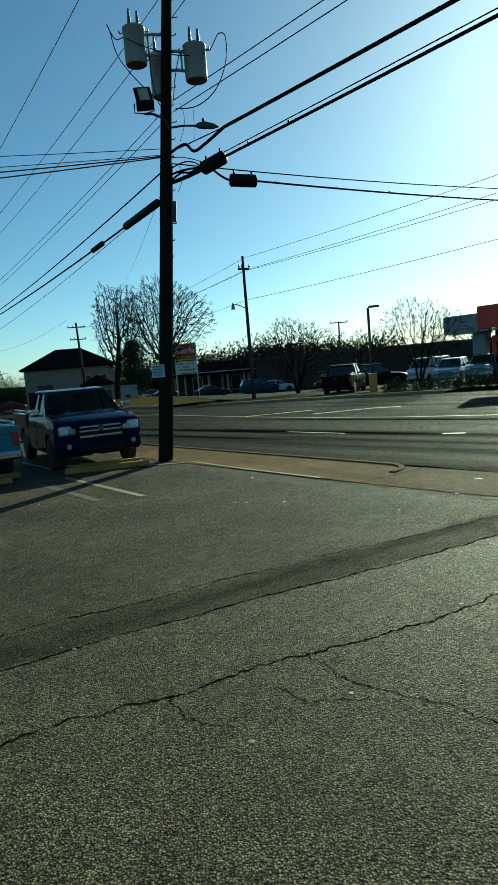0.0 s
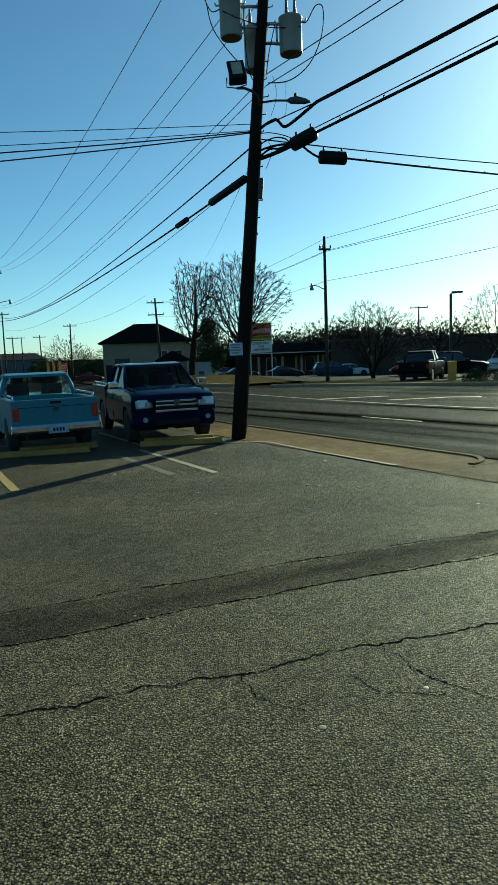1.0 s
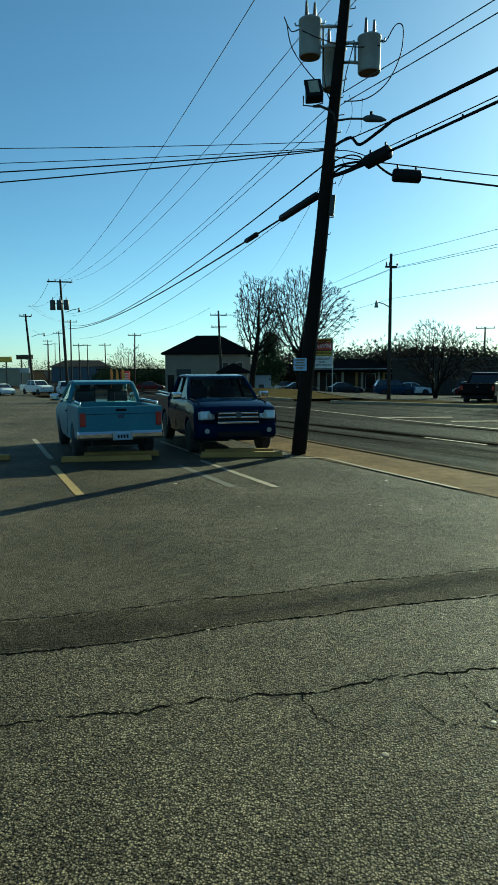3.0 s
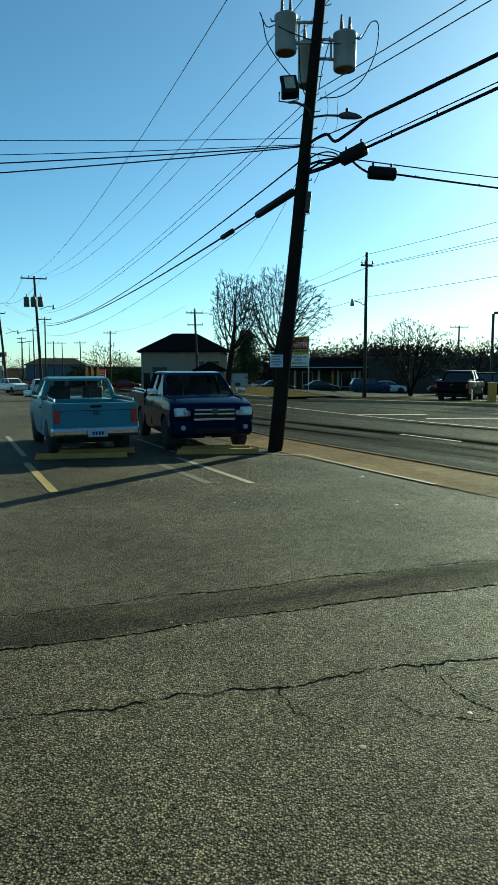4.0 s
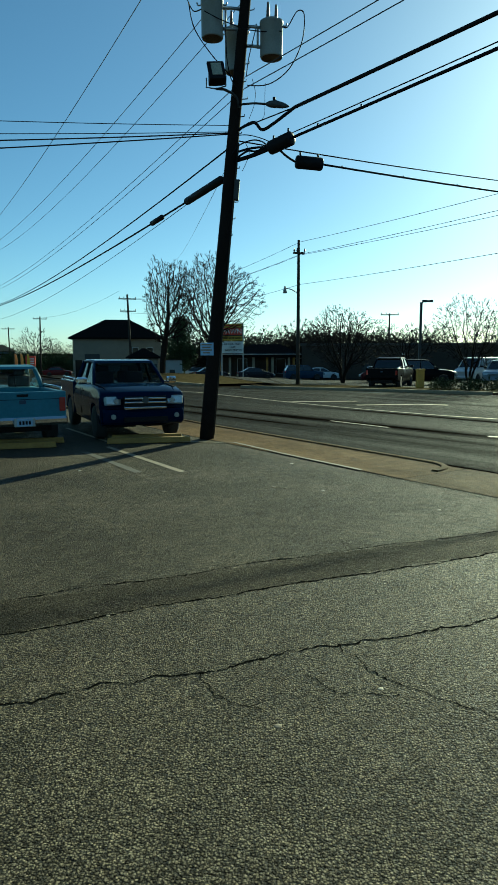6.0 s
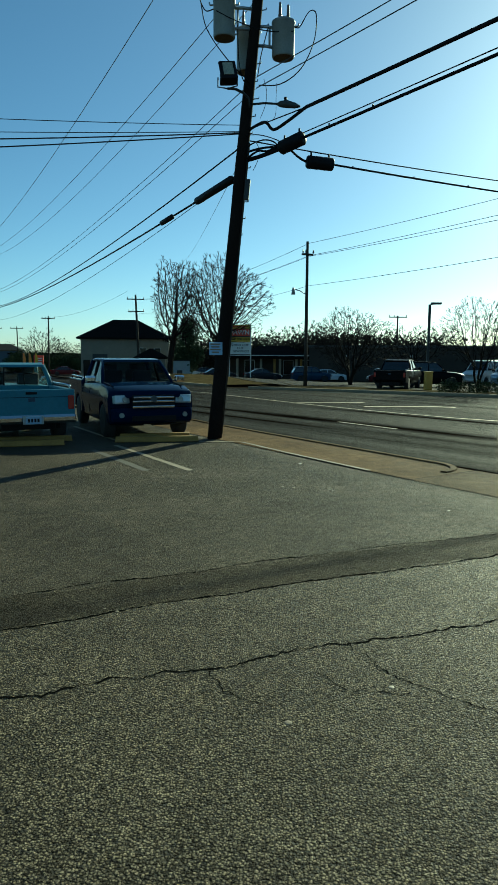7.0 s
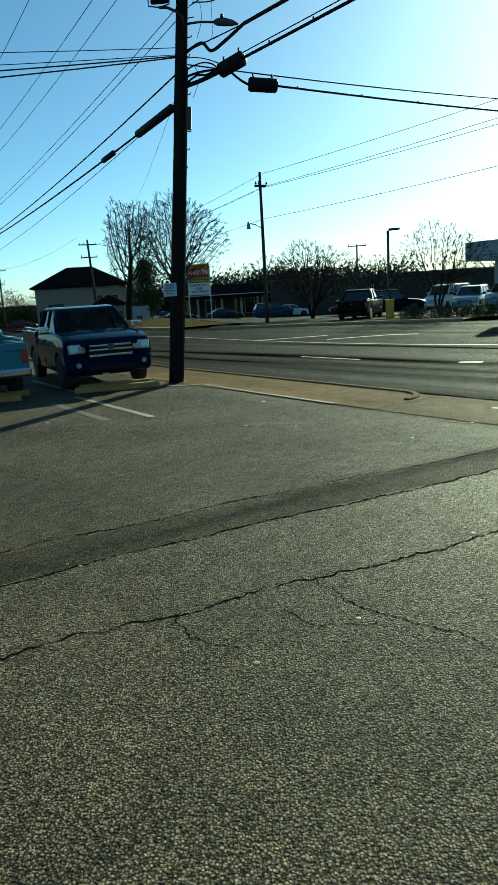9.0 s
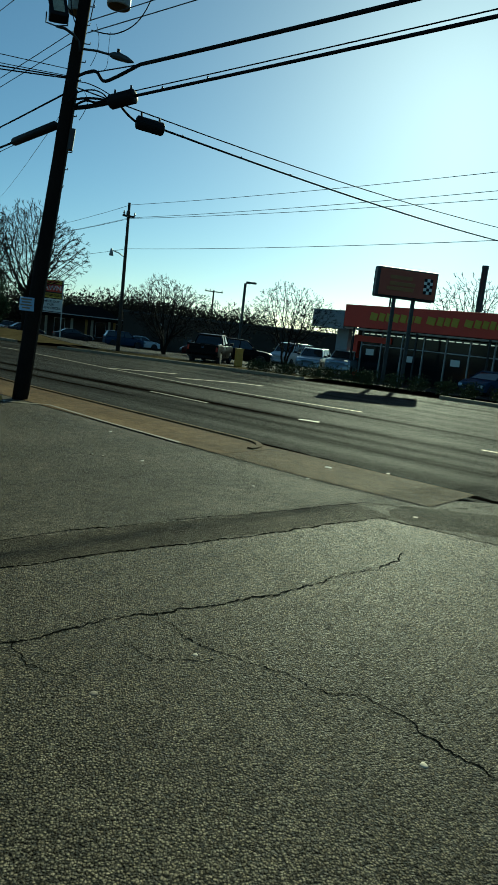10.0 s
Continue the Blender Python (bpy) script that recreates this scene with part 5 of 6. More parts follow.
def colonize(seed, h, spread, r0, thin=0.012, clear=0.28, points=900, step=0.26, reach=1.5, kill=0.42, flat=1.0, lean=(0.0, 0.0), stems=1, sweep=0.12, twigs=4, low=0.85):
    """Branch lines of a bare tree that grows towards points spread through an egg-shaped crown, thick where many twigs hang on."""
    rg = np.random.default_rng(seed)
    ch = h * (1 - clear)
    mid = np.array((lean[0], lean[1], h * clear + ch * 0.46))
    pts = rg.normal(size=(points * 3, 3))
    pts /= np.linalg.norm(pts, axis=1)[:, None]
    pts *= (rg.random(points * 3) ** 0.42)[:, None]
    pts = pts * np.array((spread, spread * flat, ch * 0.54)) * (1 + 0.10 * np.sin(pts[:, :1] * 5 + seed)) + mid
    taper = np.clip((pts[:, 2] - h * clear) / (ch * 0.35), 0, 1) * (1 - low) + low
    pts[:, :2] = (pts[:, :2] - mid[:2]) * taper[:, None] + mid[:2]
    pts = pts[pts[:, 2] > h * clear * 0.9][:points]
    nodes, parent = [], []
    for k in range(stems):
        a = 6.283 * k / stems + seed
        last = -1
        n = max(2, int(h * clear / step))
        for i in range(n + 1):
            f = i / n
            off = 0.22 * f * h * clear * (stems > 1)
            wob = 0.10 * math.sin(f * 4 + seed) * f
            nodes.append(np.array((off * math.cos(a) + wob + lean[0] * 0.35 * f, off * math.sin(a) + wob * 0.5 + lean[1] * 0.35 * f, f * h * clear)))
            parent.append(last)
            last = len(nodes) - 1
    near = np.full(len(pts), -1)
    dist = np.full(len(pts), 1e9)
    fresh, held = 0, {}
    for rnd_ in range(140):
        for i in range(fresh, len(nodes)):
            d = np.linalg.norm(pts - nodes[i], axis=1)
            m = d < dist
            dist[m], near[m] = d[m], i
        fresh = len(nodes)
        live = dist < (1e8 if rnd_ < 14 else reach * 2.2)
        if not live.any():
            break
        grown = {}
        way = pts - np.array(nodes)[near]
        way /= np.maximum(np.linalg.norm(way, axis=1)[:, None], 1e-6)
        for j in np.nonzero(live)[0]:
            grown.setdefault(int(near[j]), []).append(way[j])
        for i, ds in grown.items():
            d = np.mean(ds, axis=0)
            if held.get(i, 0) >= 3 or (np.linalg.norm(d) < 0.3 and held.get(i, 0) >= 1):
                dist[near == i] = 0.0
                continue
            held[i] = held.get(i, 0) + 1
            d = d + rg.normal(size=3) * 0.06 + np.array((0, 0, sweep))
            if parent[i] >= 0:
                d = d + 0.45 * (nodes[i] - nodes[parent[i]]) / step
            nodes.append(nodes[i] + d / max(np.linalg.norm(d), 1e-6) * step)
            parent.append(i)
        keep = dist > kill
        pts, near, dist = pts[keep], near[keep], dist[keep]
        if not len(pts):
            break
    kids = [[] for _ in nodes]
    for i, q in enumerate(parent):
        if q >= 0:
            kids[q].append(i)
    for i in [i for i in range(len(nodes)) if not kids[i]]:
        out = nodes[i] - mid
        for _ in range(twigs):
            d = out / max(np.linalg.norm(out), 1e-6) + rg.normal(size=3) * 0.36 + np.array((0, 0, 0.2))
            q = i
            for _ in range(2):
                d = d + rg.normal(size=3) * 0.1
                nodes.append(nodes[q] + d / np.linalg.norm(d) * step * 0.8)
                parent.append(q)
                kids.append([])
                kids[q].append(len(nodes) - 1)
                q = len(nodes) - 1
    load = [0.0] * len(nodes)
    for i in range(len(nodes) - 1, -1, -1):
        load[i] = max(load[i], 1.0)
        if parent[i] >= 0:
            load[parent[i]] += load[i]
    full = max(load[0], 1.0)
    rad = [max(thin, r0 * (w / full) ** 0.44) for w in load]
    lines = []
    todo = [(i, None) for i, q in enumerate(parent) if q < 0]
    while todo:
        i, start = todo.pop()
        chain = [i] if start is None else [start, i]
        while kids[i] and len(chain) < 6:
            ks = sorted(kids[i], key=lambda k: -load[k])
            todo += [(k, i) for k in ks[1:]]
            i = ks[0]
            chain.append(i)
        if kids[i]:
            todo += [(k, i) for k in kids[i]]
        rr = [rad[k] for k in chain]
        if start is not None:
            rr[0] = min(rad[start], rad[chain[1]] * 1.25)
        lines.append(([Vector(nodes[k]) for k in chain], rr, 9 if rr[0] > 0.42 * r0 else (2 if kids[i] else 0)))
    return lines


def bare_tree(x, y, h, spread, r0, label, seed, leaf=0, **kw):
    t = thing("tree", pose(x, y, gz(x, y) - 0.05), label, "tree", "bare winter trees")
    lines = colonize(seed, h, spread, r0, **kw)
    from_lists("trunk", *tubes([l for l in lines if l[2] == 9]), M_BARK, t)
    from_lists("crown", *tubes([l for l in lines if l[2] < 9], 4), M_BARK, t, "bare twiggy crown")
    if leaf:
        rnd = random.Random(seed)
        tips = [l[0][-1] for l in lines if l[2] == 0]
        from_lists("leaves", *leaves_at([p for p in tips if rnd.random() < leaf], 0.045, seed), M_LEAF, t, "last dry brown leaves")
    return t


bare_tree(-8.0, 59.9, 10.0, 2.1, 0.26, "tall bare tree with a thick forked trunk", 4, thin=0.011, clear=0.30, points=2000, step=0.22, kill=0.30, twigs=5, lean=(0.55, 0), sweep=0.12)
bare_tree(-4.2, 64.4, 10.8, 4.5, 0.30, "large bare tree with a wide spreading crown", 21, thin=0.011, clear=0.32, points=3000, lean=(0.4, 0), step=0.25, kill=0.33, low=0.7, twigs=5, sweep=0.06)
bare_tree(6.9, 52.3, 5.6, 3.3, 0.13, "bare two-stemmed tree with few dry leaves", 9, leaf=0.35, thin=0.009, stems=2, clear=0.2, points=2200, step=0.17, kill=0.24, lean=(0.1, 0), low=0.6)
bare_tree(11.95, 37.1, 4.85, 2.6, 0.06, "bare vase-shaped tree with seed heads on thin twigs", 15, leaf=0.3, thin=0.0055, stems=3, clear=0.26, points=1700, step=0.14, kill=0.2, sweep=0.15, low=0.3, twigs=5)
bare_tree(13.0, 59.0, 4.9, 2.6, 0.10, "small bare tree with dry leaves in the lot", 30, leaf=0.6, stems=2, clear=0.25, points=700, step=0.2, kill=0.3, low=0.6)
bare_tree(41.5, 66.0, 11.4, 6.0, 0.25, "bare tree behind the shop", 22, thin=0.014, clear=0.25, points=1200, step=0.34, kill=0.5)
FAR_TREES = ((-14, 118, 0.95), (-20, 122, 0.8), (2, 125, 1.0), (7, 122, 1.1), (11, 128, 1.1), (17, 118, 1.0), (21, 112, 0.9), (24, 105, 0.9), (28, 108, 0.85), (-3, 130, 1.0), (-41, 124, 0.95), (-30, 116, 0.75), (-9, 124, 0.9), (33, 100, 0.9), (38, 98, 0.9), (14.5, 110, 0.95), (4.5, 116, 0.95), (-46, 150, 0.8))
far_t = bare_tree(9.0, 112.0, 8.2, 4.2, 0.2, "distant bare tree behind the low buildings", 33, thin=0.024, leaf=0.5, clear=0.18, points=700, step=0.32, kill=0.5)
for i, (x, y, k) in enumerate(FAR_TREES):
    c = copy_thing(far_t, pose(x, y, gz(x, y), rz=67 * i) @ Matrix.Scale(k, 4))
    c.scale = (k, k, k)


def leafy(name, at, blobs, count, size, material, label, category, group="", seed=1, trunk=None):
    """A plant of many small leaf blades gathered in uneven clumps (x, y, z, radius)."""
    rnd = random.Random(seed)
    t = thing(name, pose(*at), label, category, group)
    pts = []
    for _ in range(count):
        bx, by, bz, br = rnd.choice(blobs)
        d = Vector((rnd.gauss(0, 1), rnd.gauss(0, 1), rnd.gauss(0, 1))).normalized()
        k = br * (rnd.random() ** 0.35) * (1 + 0.35 * noise.noise((d.x * 2 + bx, d.y * 2 + by, d.z * 2 + bz)))
        p = Vector((bx, by, bz)) + d * k
        if p.z > 0:
            pts.append(p)
    from_lists("crown" if trunk else "foliage", *leaves_at(pts, size, seed, 0.03), material, t)
    if trunk:
        bm = bmesh.new()
        bm_tube(bm, [(0, 0, 0), (0.05, 0, trunk[0] * 0.5), (0, 0, trunk[0])], [trunk[1], trunk[1] * 0.8, trunk[1] * 0.4], 8)
        part("trunk", bm, M_BARK, t)
    return t


leafy("evergreen_tree", (-10.2, 90, gz(-10.2, 90)), [(0, 0, 4.2, 1.9), (0.5, 0, 6.2, 1.5), (-0.5, 0, 5.6, 1.5), (0.1, 0, 7.2, 1.0), (-1.0, 0, 3.6, 1.4), (1.1, 0, 3.4, 1.3), (0.2, 0, 2.2, 1.6)], 9000, 0.12, M_NEEDLE, "dark rounded evergreen tree behind the bare trees", "tree", "", 3, (4, 0.2))
rnd = random.Random(8)
for i in range(9):
    x = 9.6 + i * 0.66
    y = 34.75 - i * 0.20 + rnd.uniform(-0.25, 0.25)
    leafy("hedge_shrub", (x, y, gz(x, y)), [(0, 0, 0.25, 0.42), (0.25, 0.1, 0.35, 0.35 + 0.02 * i), (-0.2, -0.1, 0.30, 0.3)], 700, 0.045, M_HEDGE, "low dark green shrub on the planted verge", "shrub", "shrubs on the verge", 20 + i)
for i in range(10):
    x, y = 15.2 + i * 0.85, 32.8 - i * 1.02 + rnd.uniform(-0.2, 0.2)
    leafy("hedge_shrub", (x, y, gz(x, y)), [(0, 0, 0.28, 0.5), (0.3, 0.1, 0.42, 0.42), (-0.25, -0.1, 0.35, 0.4)], 700, 0.05, M_HEDGE, "low dark shrub before the shop lot", "shrub", "shrubs on the verge", 50 + i)
for i, (x, y, s) in enumerate(((-44, 124, 2.2), (-41, 122, 1.7), (-36, 121, 2.0), (-33.5, 120, 1.8), (-47.5, 128, 1.6), (-29, 112, 1.5))):
    leafy("evergreen_shrub", (x, y, gz(x, y)), [(0, 0, 1.2 * s, 1.1 * s), (0.8 * s, 0, 0.9 * s, 0.9 * s), (-0.8 * s, 0, 1.0 * s, 0.9 * s)], 4000, 0.12, M_NEEDLE, "dark evergreen shrub beside the far road", "shrub", "far shrubs", 80 + i)


rnd = random.Random(77)
pts = []
for i in range(260):
    x, y, s = rnd.uniform(-14, 36), rnd.uniform(124, 150), rnd.uniform(0.9, 1.7)
    for _ in range(120):
        pts.append(Vector((x + rnd.gauss(0, s), y + rnd.gauss(0, s), gz(x, y) + s * 4.6 * rnd.random())))
for i in range(520):
    ang, r = radians(rnd.uniform(-75, 75)), rnd.uniform(330, 420)
    x, y, s = r * math.sin(ang), r * math.cos(ang), rnd.uniform(1.6, 3.4)
    for _ in range(60):
        pts.append(Vector((x + rnd.gauss(0, s), y + rnd.gauss(0, s), gz(x, y) + s * 2.2 * rnd.random() ** 1.6)))
me = bpy.data.meshes.new("far_woods")
wv, wf = leaves_at(pts, 0.32, 6, 0.4)
me.from_pydata(wv, [], wf)
me.materials.append(M_LEAF)
tagged(new("far_woods", me), "dark winter woods along the horizon", "woods", kind="stuff")


# ---- buildings ----
M_BEIGE = mat("beige_siding", (0.20, 0.175, 0.13), 0.8, vary=0.15, scale=1.5, fine=30)
M_SHINGLE = mat("dark_shingles", (0.006, 0.0055, 0.005), 0.85, vary=0.3, scale=2, fine=25, bump=0.4, spec=0.05)
M_TAN = mat("tan_wall", (0.30, 0.26, 0.18), 0.8, vary=0.2, scale=1)
M_GREYWALL = mat("grey_brown_wall", (0.05, 0.043, 0.035), 0.8, vary=0.25, scale=0.5, spec=0.1)
M_RED = mat("red_fascia", (0.58, 0.055, 0.025), 0.5, vary=0.12, scale=1, fine=12, bump=0.03)
M_YELLOW = mat("yellow_sign_face", (0.55, 0.38, 0.03), 0.5, vary=0.1)
M_GREYFASCIA = mat("grey_metal_fascia", (0.28, 0.30, 0.31), 0.5, vary=0.1, scale=1)
M_SIGNWHITE = mat("white_sign_face", (0.72, 0.72, 0.68), 0.5, vary=0.08)
M_SHOPGLASS = mat("dark_shop_glass", (0.008, 0.010, 0.012), 0.08, vary=0.1, bump=0.0, spec=0.25)
M_DULLRED = mat("dull_orange_red_face", (0.28, 0.06, 0.025), 0.5, vary=0.15, scale=1)
M_DULLGOLD = mat("dull_gold_face", (0.26, 0.12, 0.025), 0.5, vary=0.15, scale=2)
M_FRAME = mat("grey_aluminium", (0.40, 0.40, 0.40), 0.4, 0.5, vary=0.1)


# Weakly glowing pale surface for the strips on the shop's transom panes.
M_GLOW = mat("glowing_pale_strip", (0.8, 0.8, 0.75), 0.4)
M_GLOW.node_tree.nodes["Principled BSDF"].inputs["Emission Color"].default_value = (1.0, 0.9, 0.7, 1)
M_GLOW.node_tree.nodes["Principled BSDF"].inputs["Emission Strength"].default_value = 0.35


def bx(name, size, at, material, parent, label="", bevel=0.01, m=None):
    bm = bmesh.new()
    bm_box(bm, size, at, m, bevel)
    return part(name, bm, material, parent, label)


def hip_roof(parent, w, d, z, h, over, ridge, material):
    """A hipped roof with eaves; its ridge runs along x."""
    bm = bmesh.new()
    a, b = w / 2 + over, d / 2 + over
    lo = [bm.verts.new(p) for p in ((-a, -b, z), (a, -b, z), (a, b, z), (-a, b, z))]
    lo2 = [bm.verts.new(p) for p in ((-a, -b, z + 0.18), (a, -b, z + 0.18), (a, b, z + 0.18), (-a, b, z + 0.18))]
    r = [bm.verts.new((-ridge / 2, 0, z + h)), bm.verts.new((ridge / 2, 0, z + h))]
    for k in range(4):
        bm.faces.new((lo[k], lo[(k + 1) % 4], lo2[(k + 1) % 4], lo2[k]))
    bm.faces.new((lo2[0], lo2[1], r[1], r[0])), bm.faces.new((lo2[1], lo2[2], r[1])), bm.faces.new((lo2[2], lo2[3], r[0], r[1])), bm.faces.new((lo2[3], lo2[0], r[0]))
    bm.faces.new(lo[::-1])
    bmesh.ops.recalc_face_normals(bm, faces=bm.faces)
    return part("roof", bm, material, parent)


def window(parent, x, y, z, w, h, rz=0):
    """A framed pane set on a wall that faces -y."""
    wn_ = bx("window", (w, 0.06, h), (x, y - 0.02, z), M_FRAME, parent)
    bx("pane", (w - 0.12, 0.03, h - 0.12), (x, y - 0.045, z), M_SHOPGLASS, wn_, bevel=0.0)
    return wn_


house = thing("house", pose(-20.0, 97.5, gz(-19.2, 95) - 0.2, rz=11), "beige two-storey house with a dark hipped roof", "house")
bx("wall", (11.9, 8.4, 5.6), (0, 0, 2.8), M_BEIGE, house)
hip_roof(house, 11.9, 8.4, 5.55, 2.8, 0.55, 3.4, M_SHINGLE)
bx("sign_board", (2.0, 0.12, 1.0), (-3.4, -4.25, 3.0), M_DARKSTEEL, house, "dark blank sign board")
bx("dark_entrance", (0.9, 0.1, 2.6), (-5.2, -4.22, 1.4), M_SHOPGLASS, house)
bx("wall_lamp", (0.22, 0.16, 0.26), (0.3, -4.26, 2.6), M_SIGNWHITE, house)
window(house, 2.4, -4.2, 3.8, 0.9, 1.2), window(house, 4.4, -4.2, 3.8, 0.9, 1.2)
porch = thing("annex", pose(-14.6, 87.8, gz(-14.6, 87.8) - 0.1, rz=8), "small beige annex with a dark pyramid roof", "house")
bx("wall", (3.6, 3.2, 2.8), (0, 0, 1.4), M_BEIGE, porch)
hip_roof(porch, 3.6, 3.2, 2.75, 1.3, 0.4, 0.4, M_SHINGLE)
bx("door", (0.9, 0.08, 2.0), (1.2, -1.62, 1.05), M_DARKSTEEL, porch)
white = thing("low_shed", pose(-11.2, 89.5, gz(-11.2, 89.5) - 0.1, rz=8), "low pale shed beside the annex", "shed")
bx("wall", (2.6, 2.4, 2.5), (0, 0, 1.25), M_GREYFASCIA, white)
bx("roof", (2.8, 2.6, 0.12), (0, 0, 2.56), M_GREYWALL, white)
bx("door", (0.7, 0.08, 1.2), (0.0, -1.22, 0.7), M_DARKSTEEL, white)

st = thing("shop_row", pose(4.0, 103.5, gz(4, 102) - 0.05, rz=-2), "long low shop row with tan columns and a flat canopy", "building")
bx("wall", (20.5, 6.0, 3.1), (0, 2.0, 1.55), M_GREYWALL, st)
bx("canopy", (20.9, 3.4, 0.42), (0, -1.9, 3.10), M_SHINGLE, st, "dark canopy edge")
bx("canopy_trim", (21.0, 3.5, 0.10), (0, -1.9, 3.36), M_FRAME, st, "pale metal canopy trim")
for i, x in enumerate((-9.6, -8.1, -4.6, -2.6, -1.8, 0.6, 1.3, 3.0, 5.8, 6.4)):
    bx("column", (0.34, 0.34, 2.9), (x, -2.9, 1.45), M_TAN if i % 3 else M_YELLOW_STOP, st)
for x in (-6.4, -0.6, 2.2, 4.5):
    window(st, x, -1.0, 1.6, 1.5, 2.2)
bx("panel_wall", (3.4, 0.15, 2.5), (8.4, -2.6, 1.3), M_TAN, st)
hr = thing("hip_roofed_building", pose(1.2, 113, gz(1, 112), rz=-2), "dark hip-roofed building behind the shop row", "building")
bx("wall", (10, 6, 3.3), (0, 0, 1.6), M_GREYWALL, hr)
hip_roof(hr, 10, 6, 3.3, 1.75, 0.5, 4.5, M_SHINGLE)

lw = thing("warehouse", pose(22.5, 84.0, gz(22, 82) - 0.1, rz=-9), "long dark warehouse with a flat roof", "building")
bx("wall", (34, 10, 4.3), (0, 4, 2.15), M_GREYWALL, lw)
bx("roof_edge", (34.3, 10.3, 0.28), (0, 4, 4.40), M_DARKSTEEL, lw)
for i in range(9):
    bx("wall_panel", (3.55, 0.06, 3.9), (-15.2 + i * 3.8, -1.03, 2.0), M_GREYWALL, lw)
bx("door", (1.0, 0.08, 2.1), (-9.0, -1.1, 1.05), M_DARKSTEEL, lw)
for x in (-12.3, -4.6):
    bx("wall_lamp", (0.25, 0.18, 0.25), (x, -1.15, 3.2), M_SIGNWHITE, lw)

# auto shop along the far side of the road
SD = math.degrees(math.atan2(-0.835, 0.55))
shop = thing("auto_parts_shop", pose(18.28, 51.5, gz(20, 48) - 0.05, rz=SD), "red-fronted shop with glass walls and a grey canopy end", "shop")
bx("wall", (28, 9, 4.3), (16.8, 6.6, 2.15), M_GREYWALL, shop)
bx("roof", (31, 10.6, 0.2), (15.8, 6.0, 4.4), M_DARKSTEEL, shop)
bx("fascia", (25.5, 0.5, 1.6), (15.75, 0.0, 4.52), M_RED, shop, "red sign fascia")
bx("side_fascia", (2.95, 0.46, 1.35), (1.47, 0.0, 4.18), M_GREYFASCIA, shop, "plain grey fascia panel")
bx("side_fascia_return", (0.46, 5.0, 1.35), (0.2, 2.7, 4.18), M_GREYFASCIA, shop, "plain grey fascia panel")
bx("soffit", (28.4, 2.2, 0.1), (14.4, 1.2, 3.62), M_SIGNWHITE, shop)
bx("corner_wall", (1.1, 0.5, 3.55), (1.9, 1.6, 1.8), M_GREYFASCIA, shop, "grey corner pier")
bx("red_surround", (0.35, 0.4, 3.2), (3.1, 1.7, 1.6), M_RED, shop)
bx("red_surround", (3.2, 0.4, 0.45), (4.6, 1.7, 2.95), M_RED, shop)
for i in range(14):
    x = 3.6 + 1.75 * i
    bx("mullion", (0.09, 0.14, 3.5), (x, 1.62, 1.78), M_FRAME, shop)
    g = bx("pane", (1.62, 0.03, 2.2), (x + 0.875, 1.66, 1.35), M_SHOPGLASS, shop, bevel=0.0)
    bx("transom_pane", (1.62, 0.03, 0.9), (x + 0.875, 1.66, 3.05), M_SHOPGLASS, shop, bevel=0.0)
    bx("rail", (1.7, 0.1, 0.08), (x + 0.875, 1.63, 2.52), M_FRAME, shop)
    # Added glowing strips, fixed in front of the opaque transom panes.
    for k in range(3):
        bx("ceiling_tube", (0.40, 0.02, 0.07), (x + 0.3 + k * 0.56, 1.635, 3.36), M_GLOW, shop, bevel=0.0)
    if i % 2 == 0:
        bx("window_poster", (0.7, 0.012, 0.45), (x + 0.8, 1.625, 2.0 - 0.1 * (i % 3)), M_SIGNWHITE, shop)
    if i % 3 == 0:
        bx("canopy_post", (0.12, 0.12, 3.6), (x + 0.3, -0.1, 1.85), M_DARKSTEEL, shop)
rnd = random.Random(5)
x = 5.2
for w_ in (0.75, 0.6, 0.6, 0.55, 0.6, 0.55, 0.6, 0.3, 0.8, 0.55, 0.5, 0.6, 0.3, 0.7, 0.55, 0.5, 0.45, 0.5):
    if w_ > 0.3:
        bx("sign_bar", (w_ * 0.78, 0.06, 0.46 + 0.12 * rnd.random()), (x + w_ / 2, -0.28, 4.55), M_YELLOW, shop, m=pose(0, 0, 0, 0, 10, 0))
    x += w_
for i in range(4):
    for j in range(3):
        bx("chequer", (0.22, 0.05, 0.22), (x + 0.4 + i * 0.22, -0.28, 4.33 + j * 0.22), M_SIGNWHITE if (i + j) % 2 else M_BLACK, shop, bevel=0.0)

bb = thing("pylon_sign", pose(18.28, 36.55, gz(18, 36.5) + 0.0, rz=-4), "red pylon sign with a chequered corner on two posts", "sign")
for x in (-0.55, 0.60):
    bx("post", (0.18, 0.18, 5.0), (x, 0, 2.45), M_DARKSTEEL, bb)
bx("cabinet", (3.60, 0.62, 1.66), (0, 0, 5.72), M_DARKSTEEL, bb, bevel=0.12)
bx("sign_face", (3.34, 0.05, 1.42), (0.02, -0.315, 5.72), M_DULLRED, bb, "dull red sign face")
for z, w_, x in ((5.92, 1.3, -0.4), (5.58, 1.5, -0.3), (5.30, 1.6, -0.4)):
    bx("sign_bar", (w_, 0.03, 0.20), (x, -0.35, z + 0.1), M_DULLGOLD, bb)
for i in range(3):
    for j in range(5):
        if (i + j) % 2:
            bx("chequer", (0.17, 0.03, 0.17), (1.05 + i * 0.17, -0.35, 5.38 + j * 0.17), M_SIGNWHITE, bb, bevel=0.0)
        else:
            bx("chequer", (0.17, 0.03, 0.17), (1.05 + i * 0.17, -0.35, 5.38 + j * 0.17), M_BLACK, bb, bevel=0.0)
bm = bmesh.new()
